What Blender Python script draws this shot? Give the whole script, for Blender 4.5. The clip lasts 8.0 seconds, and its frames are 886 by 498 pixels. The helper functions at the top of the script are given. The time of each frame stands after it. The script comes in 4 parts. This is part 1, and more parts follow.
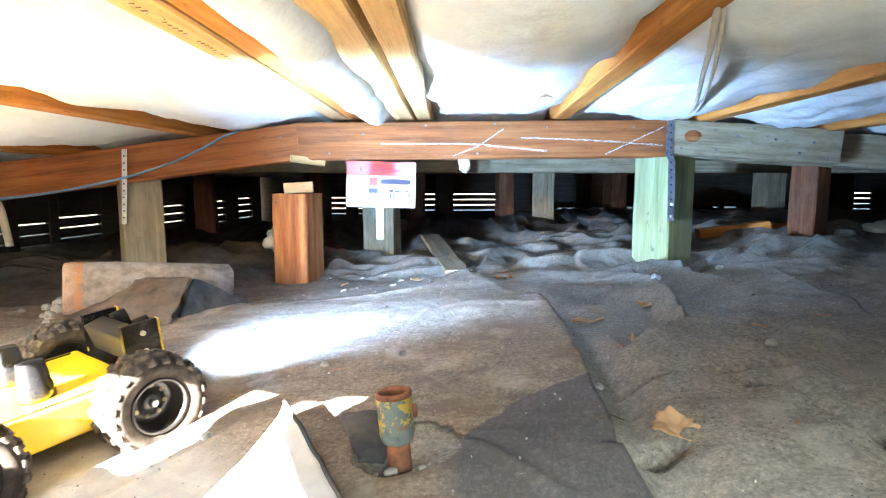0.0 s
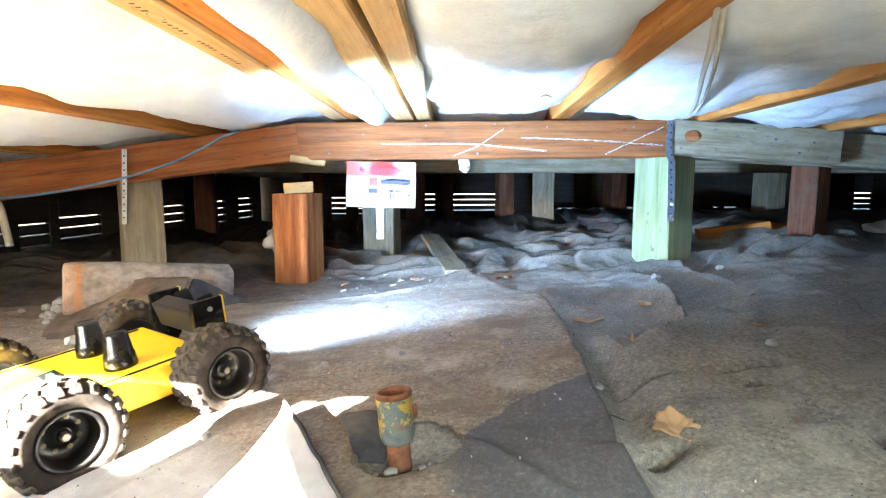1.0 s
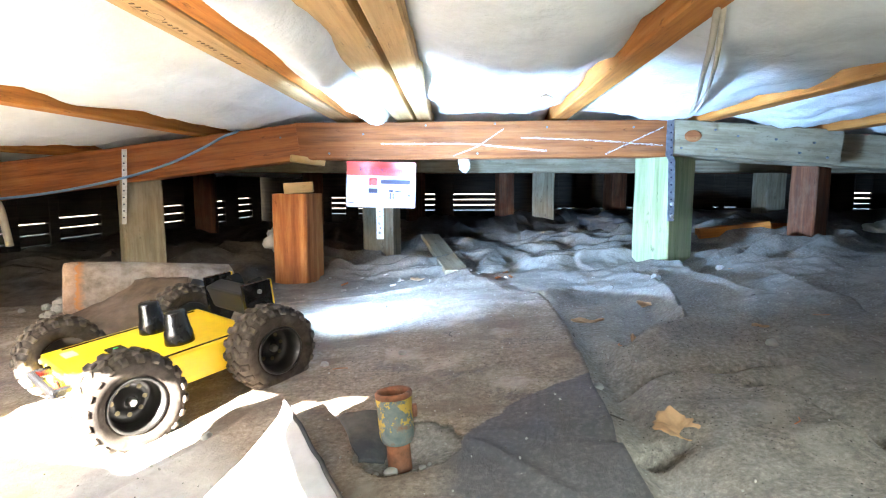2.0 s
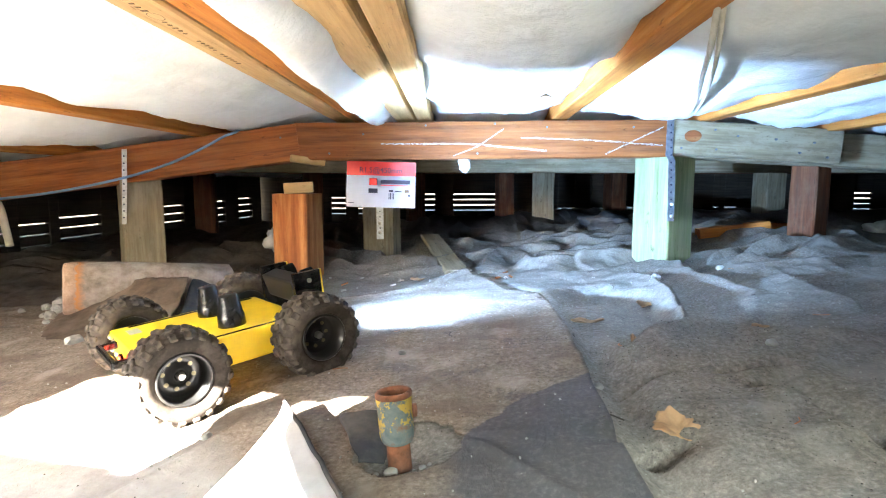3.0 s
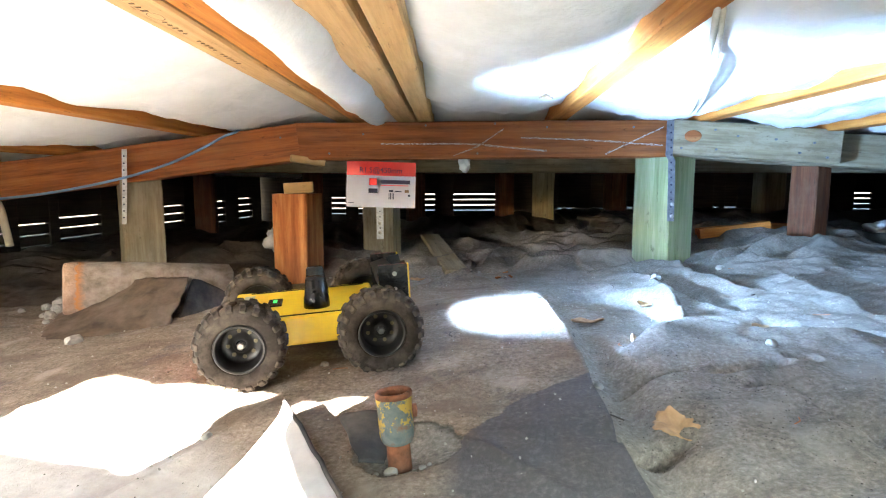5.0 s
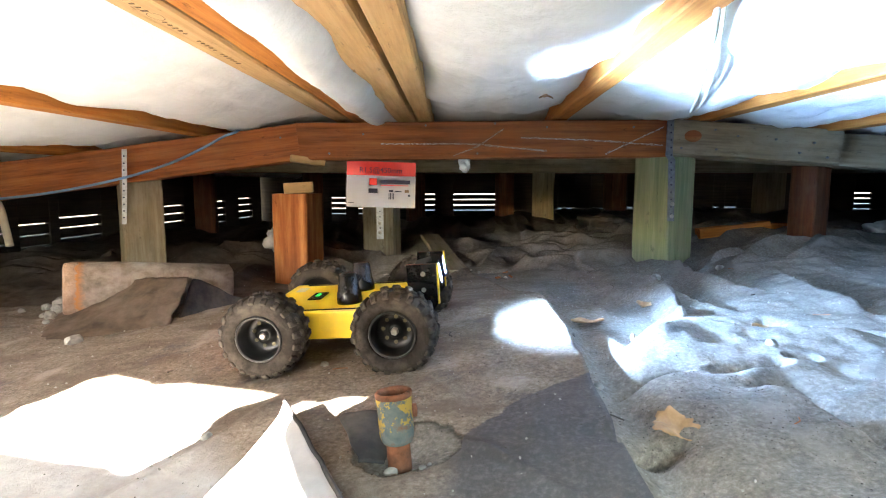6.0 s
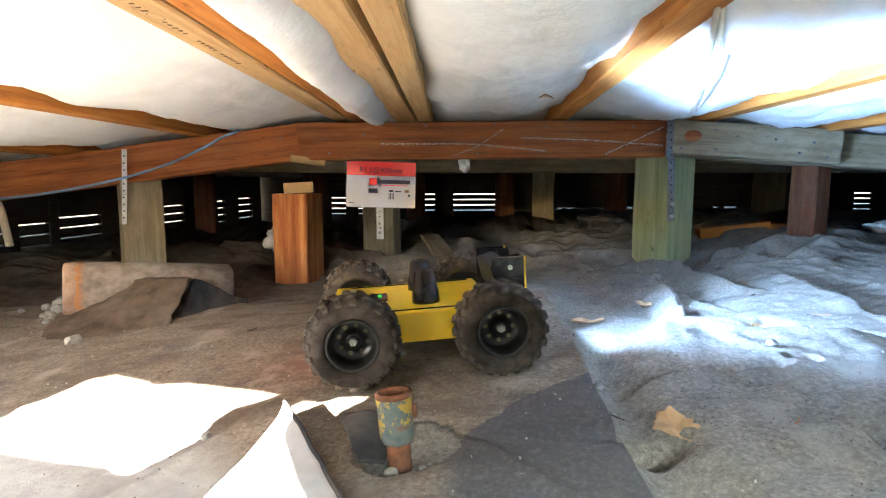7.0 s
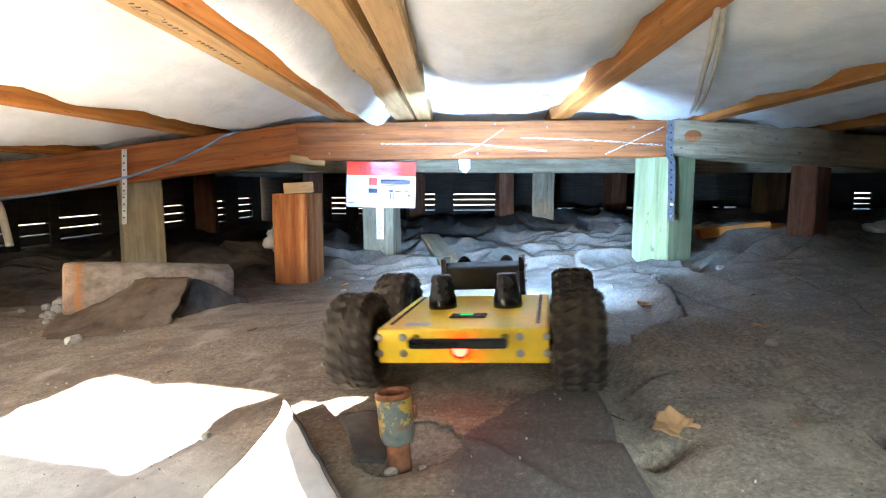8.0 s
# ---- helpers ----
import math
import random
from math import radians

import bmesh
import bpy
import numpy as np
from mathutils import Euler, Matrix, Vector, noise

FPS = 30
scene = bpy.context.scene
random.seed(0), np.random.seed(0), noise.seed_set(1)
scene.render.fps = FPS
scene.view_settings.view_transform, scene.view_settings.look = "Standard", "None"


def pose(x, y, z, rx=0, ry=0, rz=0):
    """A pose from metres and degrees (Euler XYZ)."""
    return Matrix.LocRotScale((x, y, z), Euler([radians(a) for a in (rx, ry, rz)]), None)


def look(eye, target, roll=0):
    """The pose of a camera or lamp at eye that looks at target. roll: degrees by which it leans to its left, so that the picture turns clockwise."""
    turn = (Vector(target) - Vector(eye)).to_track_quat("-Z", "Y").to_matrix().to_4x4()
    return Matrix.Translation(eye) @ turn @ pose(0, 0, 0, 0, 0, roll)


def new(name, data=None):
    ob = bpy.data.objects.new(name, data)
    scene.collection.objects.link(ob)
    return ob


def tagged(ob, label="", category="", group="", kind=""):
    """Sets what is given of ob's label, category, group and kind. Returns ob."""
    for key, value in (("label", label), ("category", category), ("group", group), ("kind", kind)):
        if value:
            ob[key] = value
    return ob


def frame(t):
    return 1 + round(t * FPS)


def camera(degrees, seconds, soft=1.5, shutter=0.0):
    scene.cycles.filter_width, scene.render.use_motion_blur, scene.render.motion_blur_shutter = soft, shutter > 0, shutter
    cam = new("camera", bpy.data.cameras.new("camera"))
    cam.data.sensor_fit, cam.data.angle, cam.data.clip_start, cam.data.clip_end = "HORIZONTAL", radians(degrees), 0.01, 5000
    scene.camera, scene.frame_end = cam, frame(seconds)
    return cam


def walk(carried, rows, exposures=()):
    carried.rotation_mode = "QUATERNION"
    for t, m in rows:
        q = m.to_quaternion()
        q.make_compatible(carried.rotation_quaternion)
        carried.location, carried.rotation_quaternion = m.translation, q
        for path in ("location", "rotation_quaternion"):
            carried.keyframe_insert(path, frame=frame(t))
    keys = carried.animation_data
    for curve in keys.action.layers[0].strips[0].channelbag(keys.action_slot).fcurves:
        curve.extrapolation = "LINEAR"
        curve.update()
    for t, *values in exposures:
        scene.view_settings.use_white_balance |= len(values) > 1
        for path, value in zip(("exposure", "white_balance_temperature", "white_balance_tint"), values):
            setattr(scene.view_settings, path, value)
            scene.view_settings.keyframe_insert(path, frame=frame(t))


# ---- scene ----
cam = camera(76.65, 8.0, 1.1, 0.4)
EYE = pose(0, 0, 0.2637, 90 - 6.848, 0, 0)
walk(cam, [(0.0, EYE), (8.0, EYE)], exposures=((0.0, 6.1), (3.0, 6.1), (6.5, 5.8), (8.0, 5.7)))

# ---- light ----
SUN_AZ, SUN_EL = radians(58), radians(23)
world = bpy.data.worlds.new("world")
scene.world = world
world.use_nodes = True
wn = world.node_tree.nodes
sky = wn.new("ShaderNodeTexSky")
sky.sky_type, sky.sun_disc = "NISHITA", False
sky.sun_elevation, sky.sun_rotation = SUN_EL, radians(-148)
world.node_tree.links.new(sky.outputs[0], wn["Background"].inputs[0])
wn["Background"].inputs[1].default_value = 0.05

sun = new("sun", bpy.data.lights.new("sun", "SUN"))
sun.data.energy, sun.data.angle, sun.data.color = 5.0, radians(0.5), (1.0, 0.95, 0.87)
ray_dir = Vector((math.cos(SUN_AZ) * math.cos(SUN_EL), math.sin(SUN_AZ) * math.cos(SUN_EL), -math.sin(SUN_EL)))
sun.matrix_world = look((0, 0, 3), Vector((0, 0, 3)) + ray_dir)

# added fill lamp standing in for daylight from an unseen hatch behind the camera
hatch = new("hatch_fill", bpy.data.lights.new("hatch_fill", "AREA"))
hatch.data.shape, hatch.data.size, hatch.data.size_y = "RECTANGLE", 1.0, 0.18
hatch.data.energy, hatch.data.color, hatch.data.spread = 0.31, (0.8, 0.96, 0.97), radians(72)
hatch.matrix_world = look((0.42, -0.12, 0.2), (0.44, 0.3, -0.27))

# added fill lamp standing in for sky light through the unseen wall opening
gap = new("gap_fill", bpy.data.lights.new("gap_fill", "AREA"))
gap.data.shape, gap.data.size, gap.data.size_y = "RECTANGLE", 0.4, 0.1
gap.data.energy, gap.data.color, gap.data.spread = 0.05, (0.78, 0.92, 1.0), radians(100)
gap.matrix_world = look((-0.72, 0.165, 0.22), (-0.6, 0.42, -0.1))


# ---- materials ----
def nodes_of(name, rough=0.8, metal=0.0, spec=0.3):
    m = bpy.data.materials.new(name)
    m.use_nodes = True
    nt = m.node_tree
    b = nt.nodes["Principled BSDF"]
    b.inputs["Roughness"].default_value, b.inputs["Metallic"].default_value = rough, metal
    b.inputs["Specular IOR Level"].default_value = spec
    return m, nt, b


def put(nt, kind, **values):
    n = nt.nodes.new("ShaderNode" + kind)
    for k, v in values.items():
        n.inputs[k].default_value = v
    return n


def coords(nt, scale=(1, 1, 1), source="Object"):
    tc, mp = put(nt, "TexCoord"), put(nt, "Mapping", Scale=scale)
    nt.links.new(tc.outputs[source], mp.inputs["Vector"])
    return mp.outputs[0]


def ramp(nt, fac, stops):
    r = nt.nodes.new("ShaderNodeValToRGB")
    e = r.color_ramp.elements
    while len(e) < len(stops):
        e.new(0.5)
    for el, (p, c) in zip(e, stops):
        el.position, el.color = p, (*c, 1)
    nt.links.new(fac, r.inputs[0])
    return r.outputs[0]


def noise_of(nt, vec, scale, detail=5, rough=0.6):
    n = put(nt, "TexNoise", Scale=scale, Detail=detail, Roughness=rough)
    nt.links.new(vec, n.inputs["Vector"])
    return n.outputs[0]


def blend(nt, fac, a, b, mode="MIX"):
    n = nt.nodes.new("ShaderNodeMix")
    n.data_type, n.blend_type = "RGBA", mode
    for v, i in ((fac, 0), (a, 6), (b, 7)):
        if isinstance(v, (int, float)):
            n.inputs[i].default_value = v
        elif isinstance(v, tuple):
            n.inputs[i].default_value = (*v, 1)
        else:
            nt.links.new(v, n.inputs[i])
    return n.outputs[2]


def relief(nt, b, height, strength=0.4, distance=0.003):
    n = put(nt, "Bump", Strength=strength, Distance=distance)
    nt.links.new(height, n.inputs["Height"])
    nt.links.new(n.outputs[0], b.inputs["Normal"])


def wood(name, dark, mid, light, grey=0.0, grain=1.0):
    m, nt, b = nodes_of(name, 0.75)
    g = noise_of(nt, coords(nt, (2.2, 40 * grain, 40 * grain)), 1.6, 6, 0.65)
    c = ramp(nt, g, [(0.3, dark), (0.52, mid), (0.72, light)])
    big = noise_of(nt, coords(nt, (3, 8, 8)), 1.5, 4)
    c = blend(nt, ramp(nt, big, [(0.35, (0, 0, 0)), (0.7, (1, 1, 1))]), c, blend(nt, 0.35, c, tuple(0.55 * v for v in mid)))
    if grey:
        st = ramp(nt, noise_of(nt, coords(nt, (5, 12, 12)), 2.0, 6, 0.7), [(0.45, (0, 0, 0)), (0.62, (1, 1, 1))])
        c = blend(nt, st, c, blend(nt, grey, c, (0.34, 0.29, 0.21)))
    mark = ramp(nt, noise_of(nt, coords(nt, (14, 50, 50)), 1.1, 8, 0.75), [(0.6, (0, 0, 0)), (0.68, (0.75, 0.75, 0.75))])
    c = blend(nt, mark, c, tuple(0.35 * v for v in dark))
    oi = put(nt, "ObjectInfo")
    hv = put(nt, "HueSaturation")
    mr = put(nt, "MapRange")
    mr.inputs[3].default_value, mr.inputs[4].default_value = 0.85, 1.15
    nt.links.new(oi.outputs["Random"], mr.inputs[0])
    nt.links.new(mr.outputs[0], hv.inputs["Value"])
    nt.links.new(c, hv.inputs["Color"])
    nt.links.new(hv.outputs[0], b.inputs["Base Color"])
    relief(nt, b, g, 0.5, 0.002)
    return m


def plain(name, color, rough=0.6, metal=0.0, vary=0.15, scale=60, bump=0.1, spec=0.4, dust=0.0):
    m, nt, b = nodes_of(name, rough, metal, spec)
    v = coords(nt)
    n = noise_of(nt, v, scale, 5)
    c = ramp(nt, n, [(0.3, tuple(x * (1 - vary) for x in color)), (0.7, tuple(min(1, x * (1 + vary)) for x in color))])
    if dust:
        d = ramp(nt, noise_of(nt, v, scale * 0.35, 6, 0.7), [(0.42, (0, 0, 0)), (0.68, (1, 1, 1))])
        c = blend(nt, blend(nt, dust, (0, 0, 0), d), c, (0.3, 0.25, 0.2))
    nt.links.new(c, b.inputs["Base Color"])
    if bump:
        relief(nt, b, n, bump, 0.001)
    return m


def glow(name, color, strength):
    m, nt, b = nodes_of(name)
    b.inputs["Base Color"].default_value = (*color, 1)
    b.inputs["Emission Color"].default_value, b.inputs["Emission Strength"].default_value = (*color, 1), strength
    return m


def soil(name, dusty):
    """Fine grey-brown crawl-space dust, with crumbs and damp darker areas; dusty: black sheet below it."""
    m, nt, b = nodes_of(name, 0.95, 0, 0.15)
    v = coords(nt)
    fine, mid, big = noise_of(nt, v, 170, 6, 0.75), noise_of(nt, v, 22, 6, 0.65), noise_of(nt, v, 3.2, 5, 0.6)
    if dusty:
        tones = [(0.28, (0.105, 0.078, 0.056)), (0.5, (0.18, 0.14, 0.105)), (0.75, (0.27, 0.22, 0.172))]
    else:
        tones = [(0.28, (0.115, 0.102, 0.085)), (0.5, (0.18, 0.163, 0.14)), (0.75, (0.255, 0.234, 0.204))]
    c = ramp(nt, mid, tones)
    c = blend(nt, ramp(nt, big, [(0.35, (0, 0, 0)), (0.65, (0.8, 0.8, 0.8) if dusty else (0.35, 0.35, 0.35))]), c, (0.2, 0.155, 0.115) if dusty else (0.18, 0.17, 0.15))
    c = blend(nt, 0.42 if dusty else 0.42, c, ramp(nt, fine, [(0.36, (0.05, 0.038, 0.03)), (0.52, (0.22, 0.187, 0.155)), (0.68, (0.46, 0.41, 0.355))]))
    streak = noise_of(nt, coords(nt, (3, 7, 4)), 2.2, 3, 0.55)
    deep = 0.75 if dusty else 0.28
    c = blend(nt, ramp(nt, streak, [(0.5, (0, 0, 0)), (0.62, (deep, deep, deep))]), c, (0.13, 0.098, 0.072) if dusty else (0.11, 0.1, 0.085))
    pale = noise_of(nt, coords(nt, (6, 5, 4)), 1.7, 4, 0.6)
    c = blend(nt, ramp(nt, pale, [(0.56, (0, 0, 0)), (0.66, (0.6, 0.6, 0.6))]), c, (0.34, 0.3, 0.255) if dusty else (0.25, 0.23, 0.2))
    if dusty:
        sx = put(nt, "SeparateXYZ")
        nt.links.new(v, sx.inputs[0])

        def calc(op, a, b_):
            n = nt.nodes.new("ShaderNodeMath")
            n.operation = op
            for k, val in enumerate((a, b_)):
                if isinstance(val, (int, float)):
                    n.inputs[k].default_value = val
                else:
                    nt.links.new(val, n.inputs[k])
            return n.outputs[0]
        # paler grey near the wall opening, browner further in
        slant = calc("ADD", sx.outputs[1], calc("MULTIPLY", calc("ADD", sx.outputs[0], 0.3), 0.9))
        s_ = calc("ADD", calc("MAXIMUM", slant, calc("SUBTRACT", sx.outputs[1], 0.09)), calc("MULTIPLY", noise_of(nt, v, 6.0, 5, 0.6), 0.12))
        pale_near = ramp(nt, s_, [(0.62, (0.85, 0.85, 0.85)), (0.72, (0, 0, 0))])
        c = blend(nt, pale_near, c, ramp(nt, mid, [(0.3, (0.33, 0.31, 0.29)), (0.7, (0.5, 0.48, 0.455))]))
        # dust swept off the corner of the sheet beyond a curved line
        x0 = calc("SUBTRACT", sx.outputs[0], 0.02)
        line = calc("ADD", 0.537, calc("MULTIPLY", x0, calc("SUBTRACT", 1.3, calc("MULTIPLY", x0, 3.6))))
        line = calc("ADD", line, calc("MULTIPLY", calc("SUBTRACT", noise_of(nt, v, 24.0, 5, 0.6), 0.5), 0.05))
        worn = ramp(nt, calc("ADD", 0.5, calc("MULTIPLY", 10.0, calc("SUBTRACT", line, sx.outputs[1]))), [(0.48, (0, 0, 0)), (0.53, (0.8, 0.8, 0.8))])
        west = ramp(nt, calc("ADD", sx.outputs[0], calc("MULTIPLY", noise_of(nt, v, 14.0, 4, 0.6), 0.06)), [(0.02, (0, 0, 0)), (0.05, (1, 1, 1))])
        worn = blend(nt, 1.0, worn, west, "MULTIPLY")
        scuff = ramp(nt, noise_of(nt, v, 9, 7, 0.7), [(0.56, (0, 0, 0)), (0.66, (0.5, 0.5, 0.5))])
        bare = blend(nt, 1.0, worn, scuff, "LIGHTEN")
        c = blend(nt, bare, c, blend(nt, ramp(nt, fine, [(0.5, (0, 0, 0)), (0.75, (0.5, 0.5, 0.5))]), (0.05, 0.05, 0.056), (0.16, 0.153, 0.147)))
        r = nt.nodes.new("ShaderNodeMapRange")
        r.inputs[3].default_value, r.inputs[4].default_value = 0.95, 0.6
        nt.links.new(bare, r.inputs[0])
        nt.links.new(r.outputs[0], b.inputs["Roughness"])
    else:
        # browner and darker towards the west
        sw = put(nt, "SeparateXYZ")
        nt.links.new(v, sw.inputs[0])
        wob = nt.nodes.new("ShaderNodeMath")
        wob.operation = "MULTIPLY_ADD"
        wob.inputs[1].default_value = 0.35
        nt.links.new(noise_of(nt, v, 4.0, 5, 0.6), wob.inputs[0])
        nt.links.new(sw.outputs[0], wob.inputs[2])
        shift = nt.nodes.new("ShaderNodeMath")
        shift.inputs[1].default_value = 0.5
        nt.links.new(wob.outputs[0], shift.inputs[0])
        c = blend(nt, ramp(nt, shift.outputs[0], [(0.2, (0.85, 0.85, 0.85)), (0.42, (0, 0, 0))]), c, ramp(nt, mid, [(0.3, (0.06, 0.043, 0.031)), (0.7, (0.13, 0.098, 0.073))]))
    nt.links.new(c, b.inputs["Base Color"])
    relief(nt, b, blend(nt, 0.45, mid, fine), 0.6, 0.008 if dusty else 0.006)
    return m


M_SOIL, M_SHEET = soil("dry_dust_soil", False), soil("dusty_polythene", True)
M_POLY = plain("black_polythene", (0.03, 0.03, 0.032), 0.75, 0, 0.3, 25, 0.2, 0.2, 0.3)
M_FILM = plain("dusty_grey_film", (0.42, 0.42, 0.43), 0.65, 0, 0.2, 20, 0.3, 0.3, 0.3)
M_BROWN = plain("brown_dusty_polythene", (0.085, 0.061, 0.044), 0.95, 0, 0.4, 26, 0.6, 0.1, 0.25)
M_RIMU = wood("red_brown_old_timber", (0.12, 0.035, 0.01), (0.31, 0.1, 0.026), (0.42, 0.165, 0.048), 0.06)
M_ORANGE = wood("orange_pine", (0.32, 0.105, 0.02), (0.56, 0.21, 0.042), (0.66, 0.31, 0.085))
M_PINE = wood("pale_pine", (0.42, 0.25, 0.1), (0.6, 0.38, 0.17), (0.68, 0.47, 0.25))
M_GREEN = wood("treated_green_pine", (0.17, 0.21, 0.09), (0.3, 0.34, 0.17), (0.46, 0.46, 0.28), 0.3)
M_TREATED = wood("weathered_treated_pine", (0.15, 0.112, 0.066), (0.25, 0.2, 0.125), (0.36, 0.31, 0.21), 0.5)
M_SPLIT = wood("split_red_timber", (0.15, 0.04, 0.012), (0.33, 0.115, 0.036), (0.52, 0.25, 0.1), 0.0, 0.6)
M_OLD = wood("dark_red_old_timber", (0.05, 0.018, 0.008), (0.13, 0.045, 0.018), (0.22, 0.09, 0.04), 0.1)
M_DARKWOOD = wood("dark_board", (0.03, 0.024, 0.018), (0.06, 0.048, 0.036), (0.09, 0.07, 0.05))
M_CONC = plain("stained_concrete", (0.42, 0.37, 0.32), 0.9, 0, 0.3, 18, 0.5, 0.2, 0.35)
M_WALL = plain("foundation_wall", (0.2, 0.19, 0.18), 0.9, 0, 0.25, 9, 0.4, 0.2)
M_STEEL = plain("galvanised_strap", (0.5, 0.51, 0.53), 0.45, 0.8, 0.25, 90, 0.2)
M_DARKSTEEL = plain("dull_strap", (0.18, 0.19, 0.21), 0.55, 0.6, 0.3, 90, 0.2)
M_YELLOW = plain("yellow_paint", (0.86, 0.58, 0.012), 0.35, 0, 0.06, 45, 0.03, 0.5, 0.12)
M_BLACK = plain("black_plastic", (0.008, 0.008, 0.009), 0.22, 0, 0.2, 80, 0.03, 0.35, 0.02)
M_RUBBER = plain("dusty_tyre_rubber", (0.03, 0.024, 0.02), 0.9, 0, 0.35, 70, 0.4, 0.2, 0.24)
M_RIM = plain("black_rim", (0.008, 0.008, 0.008), 0.3, 0, 0.2, 80, 0.03, 0.5, 0.04)
M_CHROME = plain("zinc_bolt", (0.42, 0.4, 0.37), 0.35, 1.0, 0.15, 120, 0.05)
M_RUST = plain("rusty_iron", (0.2, 0.075, 0.035), 0.85, 0.1, 0.45, 90, 0.6, 0.3, 0.2)
M_CHALK, c_nt, c_b = nodes_of("white_chalk", 0.95, 0, 0.1)
c_b.inputs["Base Color"].default_value = (0.8, 0.8, 0.84, 1)
c_nt.links.new(ramp(c_nt, noise_of(c_nt, coords(c_nt, (140, 140, 420)), 1.0, 6, 0.75), [(0.44, (0.05, 0.05, 0.05)), (0.6, (0.8, 0.8, 0.8))]), c_b.inputs["Alpha"])
M_BLUE = plain("blue_cable", (0.17, 0.33, 0.6), 0.45, 0, 0.1, 60, 0.05, 0.4, 0.2)
M_CREAM = plain("cream_cable", (0.62, 0.55, 0.42), 0.5, 0, 0.1, 60, 0.05)
M_LEAF = plain("dry_leaf", (0.36, 0.215, 0.11), 0.7, 0, 0.35, 45, 0.5)
M_STONE = plain("pale_stone", (0.27, 0.26, 0.23), 0.9, 0, 0.3, 50, 0.6)
M_RED = plain("red_print", (0.8, 0.035, 0.02), 0.4, 0, 0.06, 30, 0.05)
M_PAPER = plain("white_print", (0.47, 0.48, 0.54), 0.45, 0, 0.04, 30, 0.05)
M_INK = plain("dark_ink", (0.02, 0.02, 0.05), 0.5, 0, 0.05, 60, 0)
M_STAMP = plain("faded_ink", (0.16, 0.1, 0.05), 0.8, 0, 0.3, 200, 0)
M_LED = glow("white_led", (0.39, 0.68, 1.18), 1400.0)
M_TAIL = glow("red_led", (1.0, 0.012, 0.006), 1.6)
M_DIGIT = glow("green_led", (0.05, 1.0, 0.2), 0.004)


def wool():
    m, nt, b = nodes_of("white_polyester_wool", 1.0, 0, 0.05)
    v = coords(nt)
    n1, n2 = noise_of(nt, v, 14, 6, 0.6), noise_of(nt, v, 160, 5, 0.7)
    c = ramp(nt, n1, [(0.3, (0.77, 0.77, 0.76)), (0.65, (0.85, 0.85, 0.84))])
    nt.links.new(c, b.inputs["Base Color"])
    relief(nt, b, blend(nt, 0.12, n1, n2), 0.45, 0.014)
    return m


def pipe_paint():
    m, nt, b = nodes_of("flaking_yellow_paint_on_rust", 0.75, 0, 0.3)
    v = coords(nt)
    n = noise_of(nt, v, 42, 7, 0.72)
    base = ramp(nt, noise_of(nt, v, 70, 5, 0.6), [(0.35, (0.1, 0.13, 0.13)), (0.55, (0.17, 0.19, 0.17)), (0.7, (0.24, 0.1, 0.05))])
    sx = put(nt, "SeparateXYZ")
    nt.links.new(v, sx.inputs[0])
    top = put(nt, "MapRange")
    top.inputs[1].default_value, top.inputs[2].default_value = 0.03, 0.07
    top.inputs[3].default_value, top.inputs[4].default_value = -0.07, 0.03
    nt.links.new(sx.outputs[2], top.inputs[0])
    ad = nt.nodes.new("ShaderNodeMath")
    nt.links.new(n, ad.inputs[0])
    nt.links.new(top.outputs[0], ad.inputs[1])
    k = ramp(nt, ad.outputs[0], [(0.5, (0, 0, 0)), (0.53, (1, 1, 1))])
    nt.links.new(blend(nt, k, base, (0.55, 0.36, 0.07)), b.inputs["Base Color"])
    relief(nt, b, n, 0.6, 0.002)
    return m


def log_stain():
    m, nt, b = nodes_of("rust_stained_concrete", 0.92, 0, 0.15)
    v = coords(nt)
    n1, n2 = noise_of(nt, v, 22, 7, 0.7), noise_of(nt, v, 90, 5, 0.7)
    c = ramp(nt, n1, [(0.3, (0.13, 0.098, 0.074)), (0.5, (0.27, 0.22, 0.18)), (0.7, (0.38, 0.33, 0.28))])
    sx = put(nt, "SeparateXYZ")
    nt.links.new(v, sx.inputs[0])
    ad = nt.nodes.new("ShaderNodeMath")
    ad.operation = "MULTIPLY_ADD"
    ad.inputs[1].default_value = -0.045
    nt.links.new(n1, ad.inputs[0])
    nt.links.new(sx.outputs[2], ad.inputs[2])
    band = ramp(nt, ad.outputs[0], [(0.0, (0.25, 0.25, 0.25)), (0.004, (1, 1, 1)), (0.02, (0, 0, 0))])
    c = blend(nt, band, c, (0.42, 0.17, 0.055))
    c = blend(nt, ramp(nt, noise_of(nt, v, 9, 6, 0.7), [(0.52, (0, 0, 0)), (0.62, (0.7, 0.7, 0.7))]), c, (0.17, 0.12, 0.085))
    nt.links.new(c, b.inputs["Base Color"])
    relief(nt, b, blend(nt, 0.5, n1, n2), 0.8, 0.006)
    return m


M_WOOL, M_PIPE, M_LOG = wool(), pipe_paint(), log_stain()


# ---- shapes ----
def mesh_of(name, bm, material, smooth=False):
    me = bpy.data.meshes.new(name)
    if any(e.is_boundary for e in bm.edges):
        bmesh.ops.recalc_face_normals(bm, faces=bm.faces)
        if sum(f.normal.z * f.calc_area() for f in bm.faces) < 0:
            bmesh.ops.reverse_faces(bm, faces=bm.faces)
    else:
        bmesh.ops.recalc_face_normals(bm, faces=bm.faces)
    bm.to_mesh(me)
    bm.free()
    me.materials.append(material)
    for p in me.polygons:
        p.use_smooth = smooth
    return me


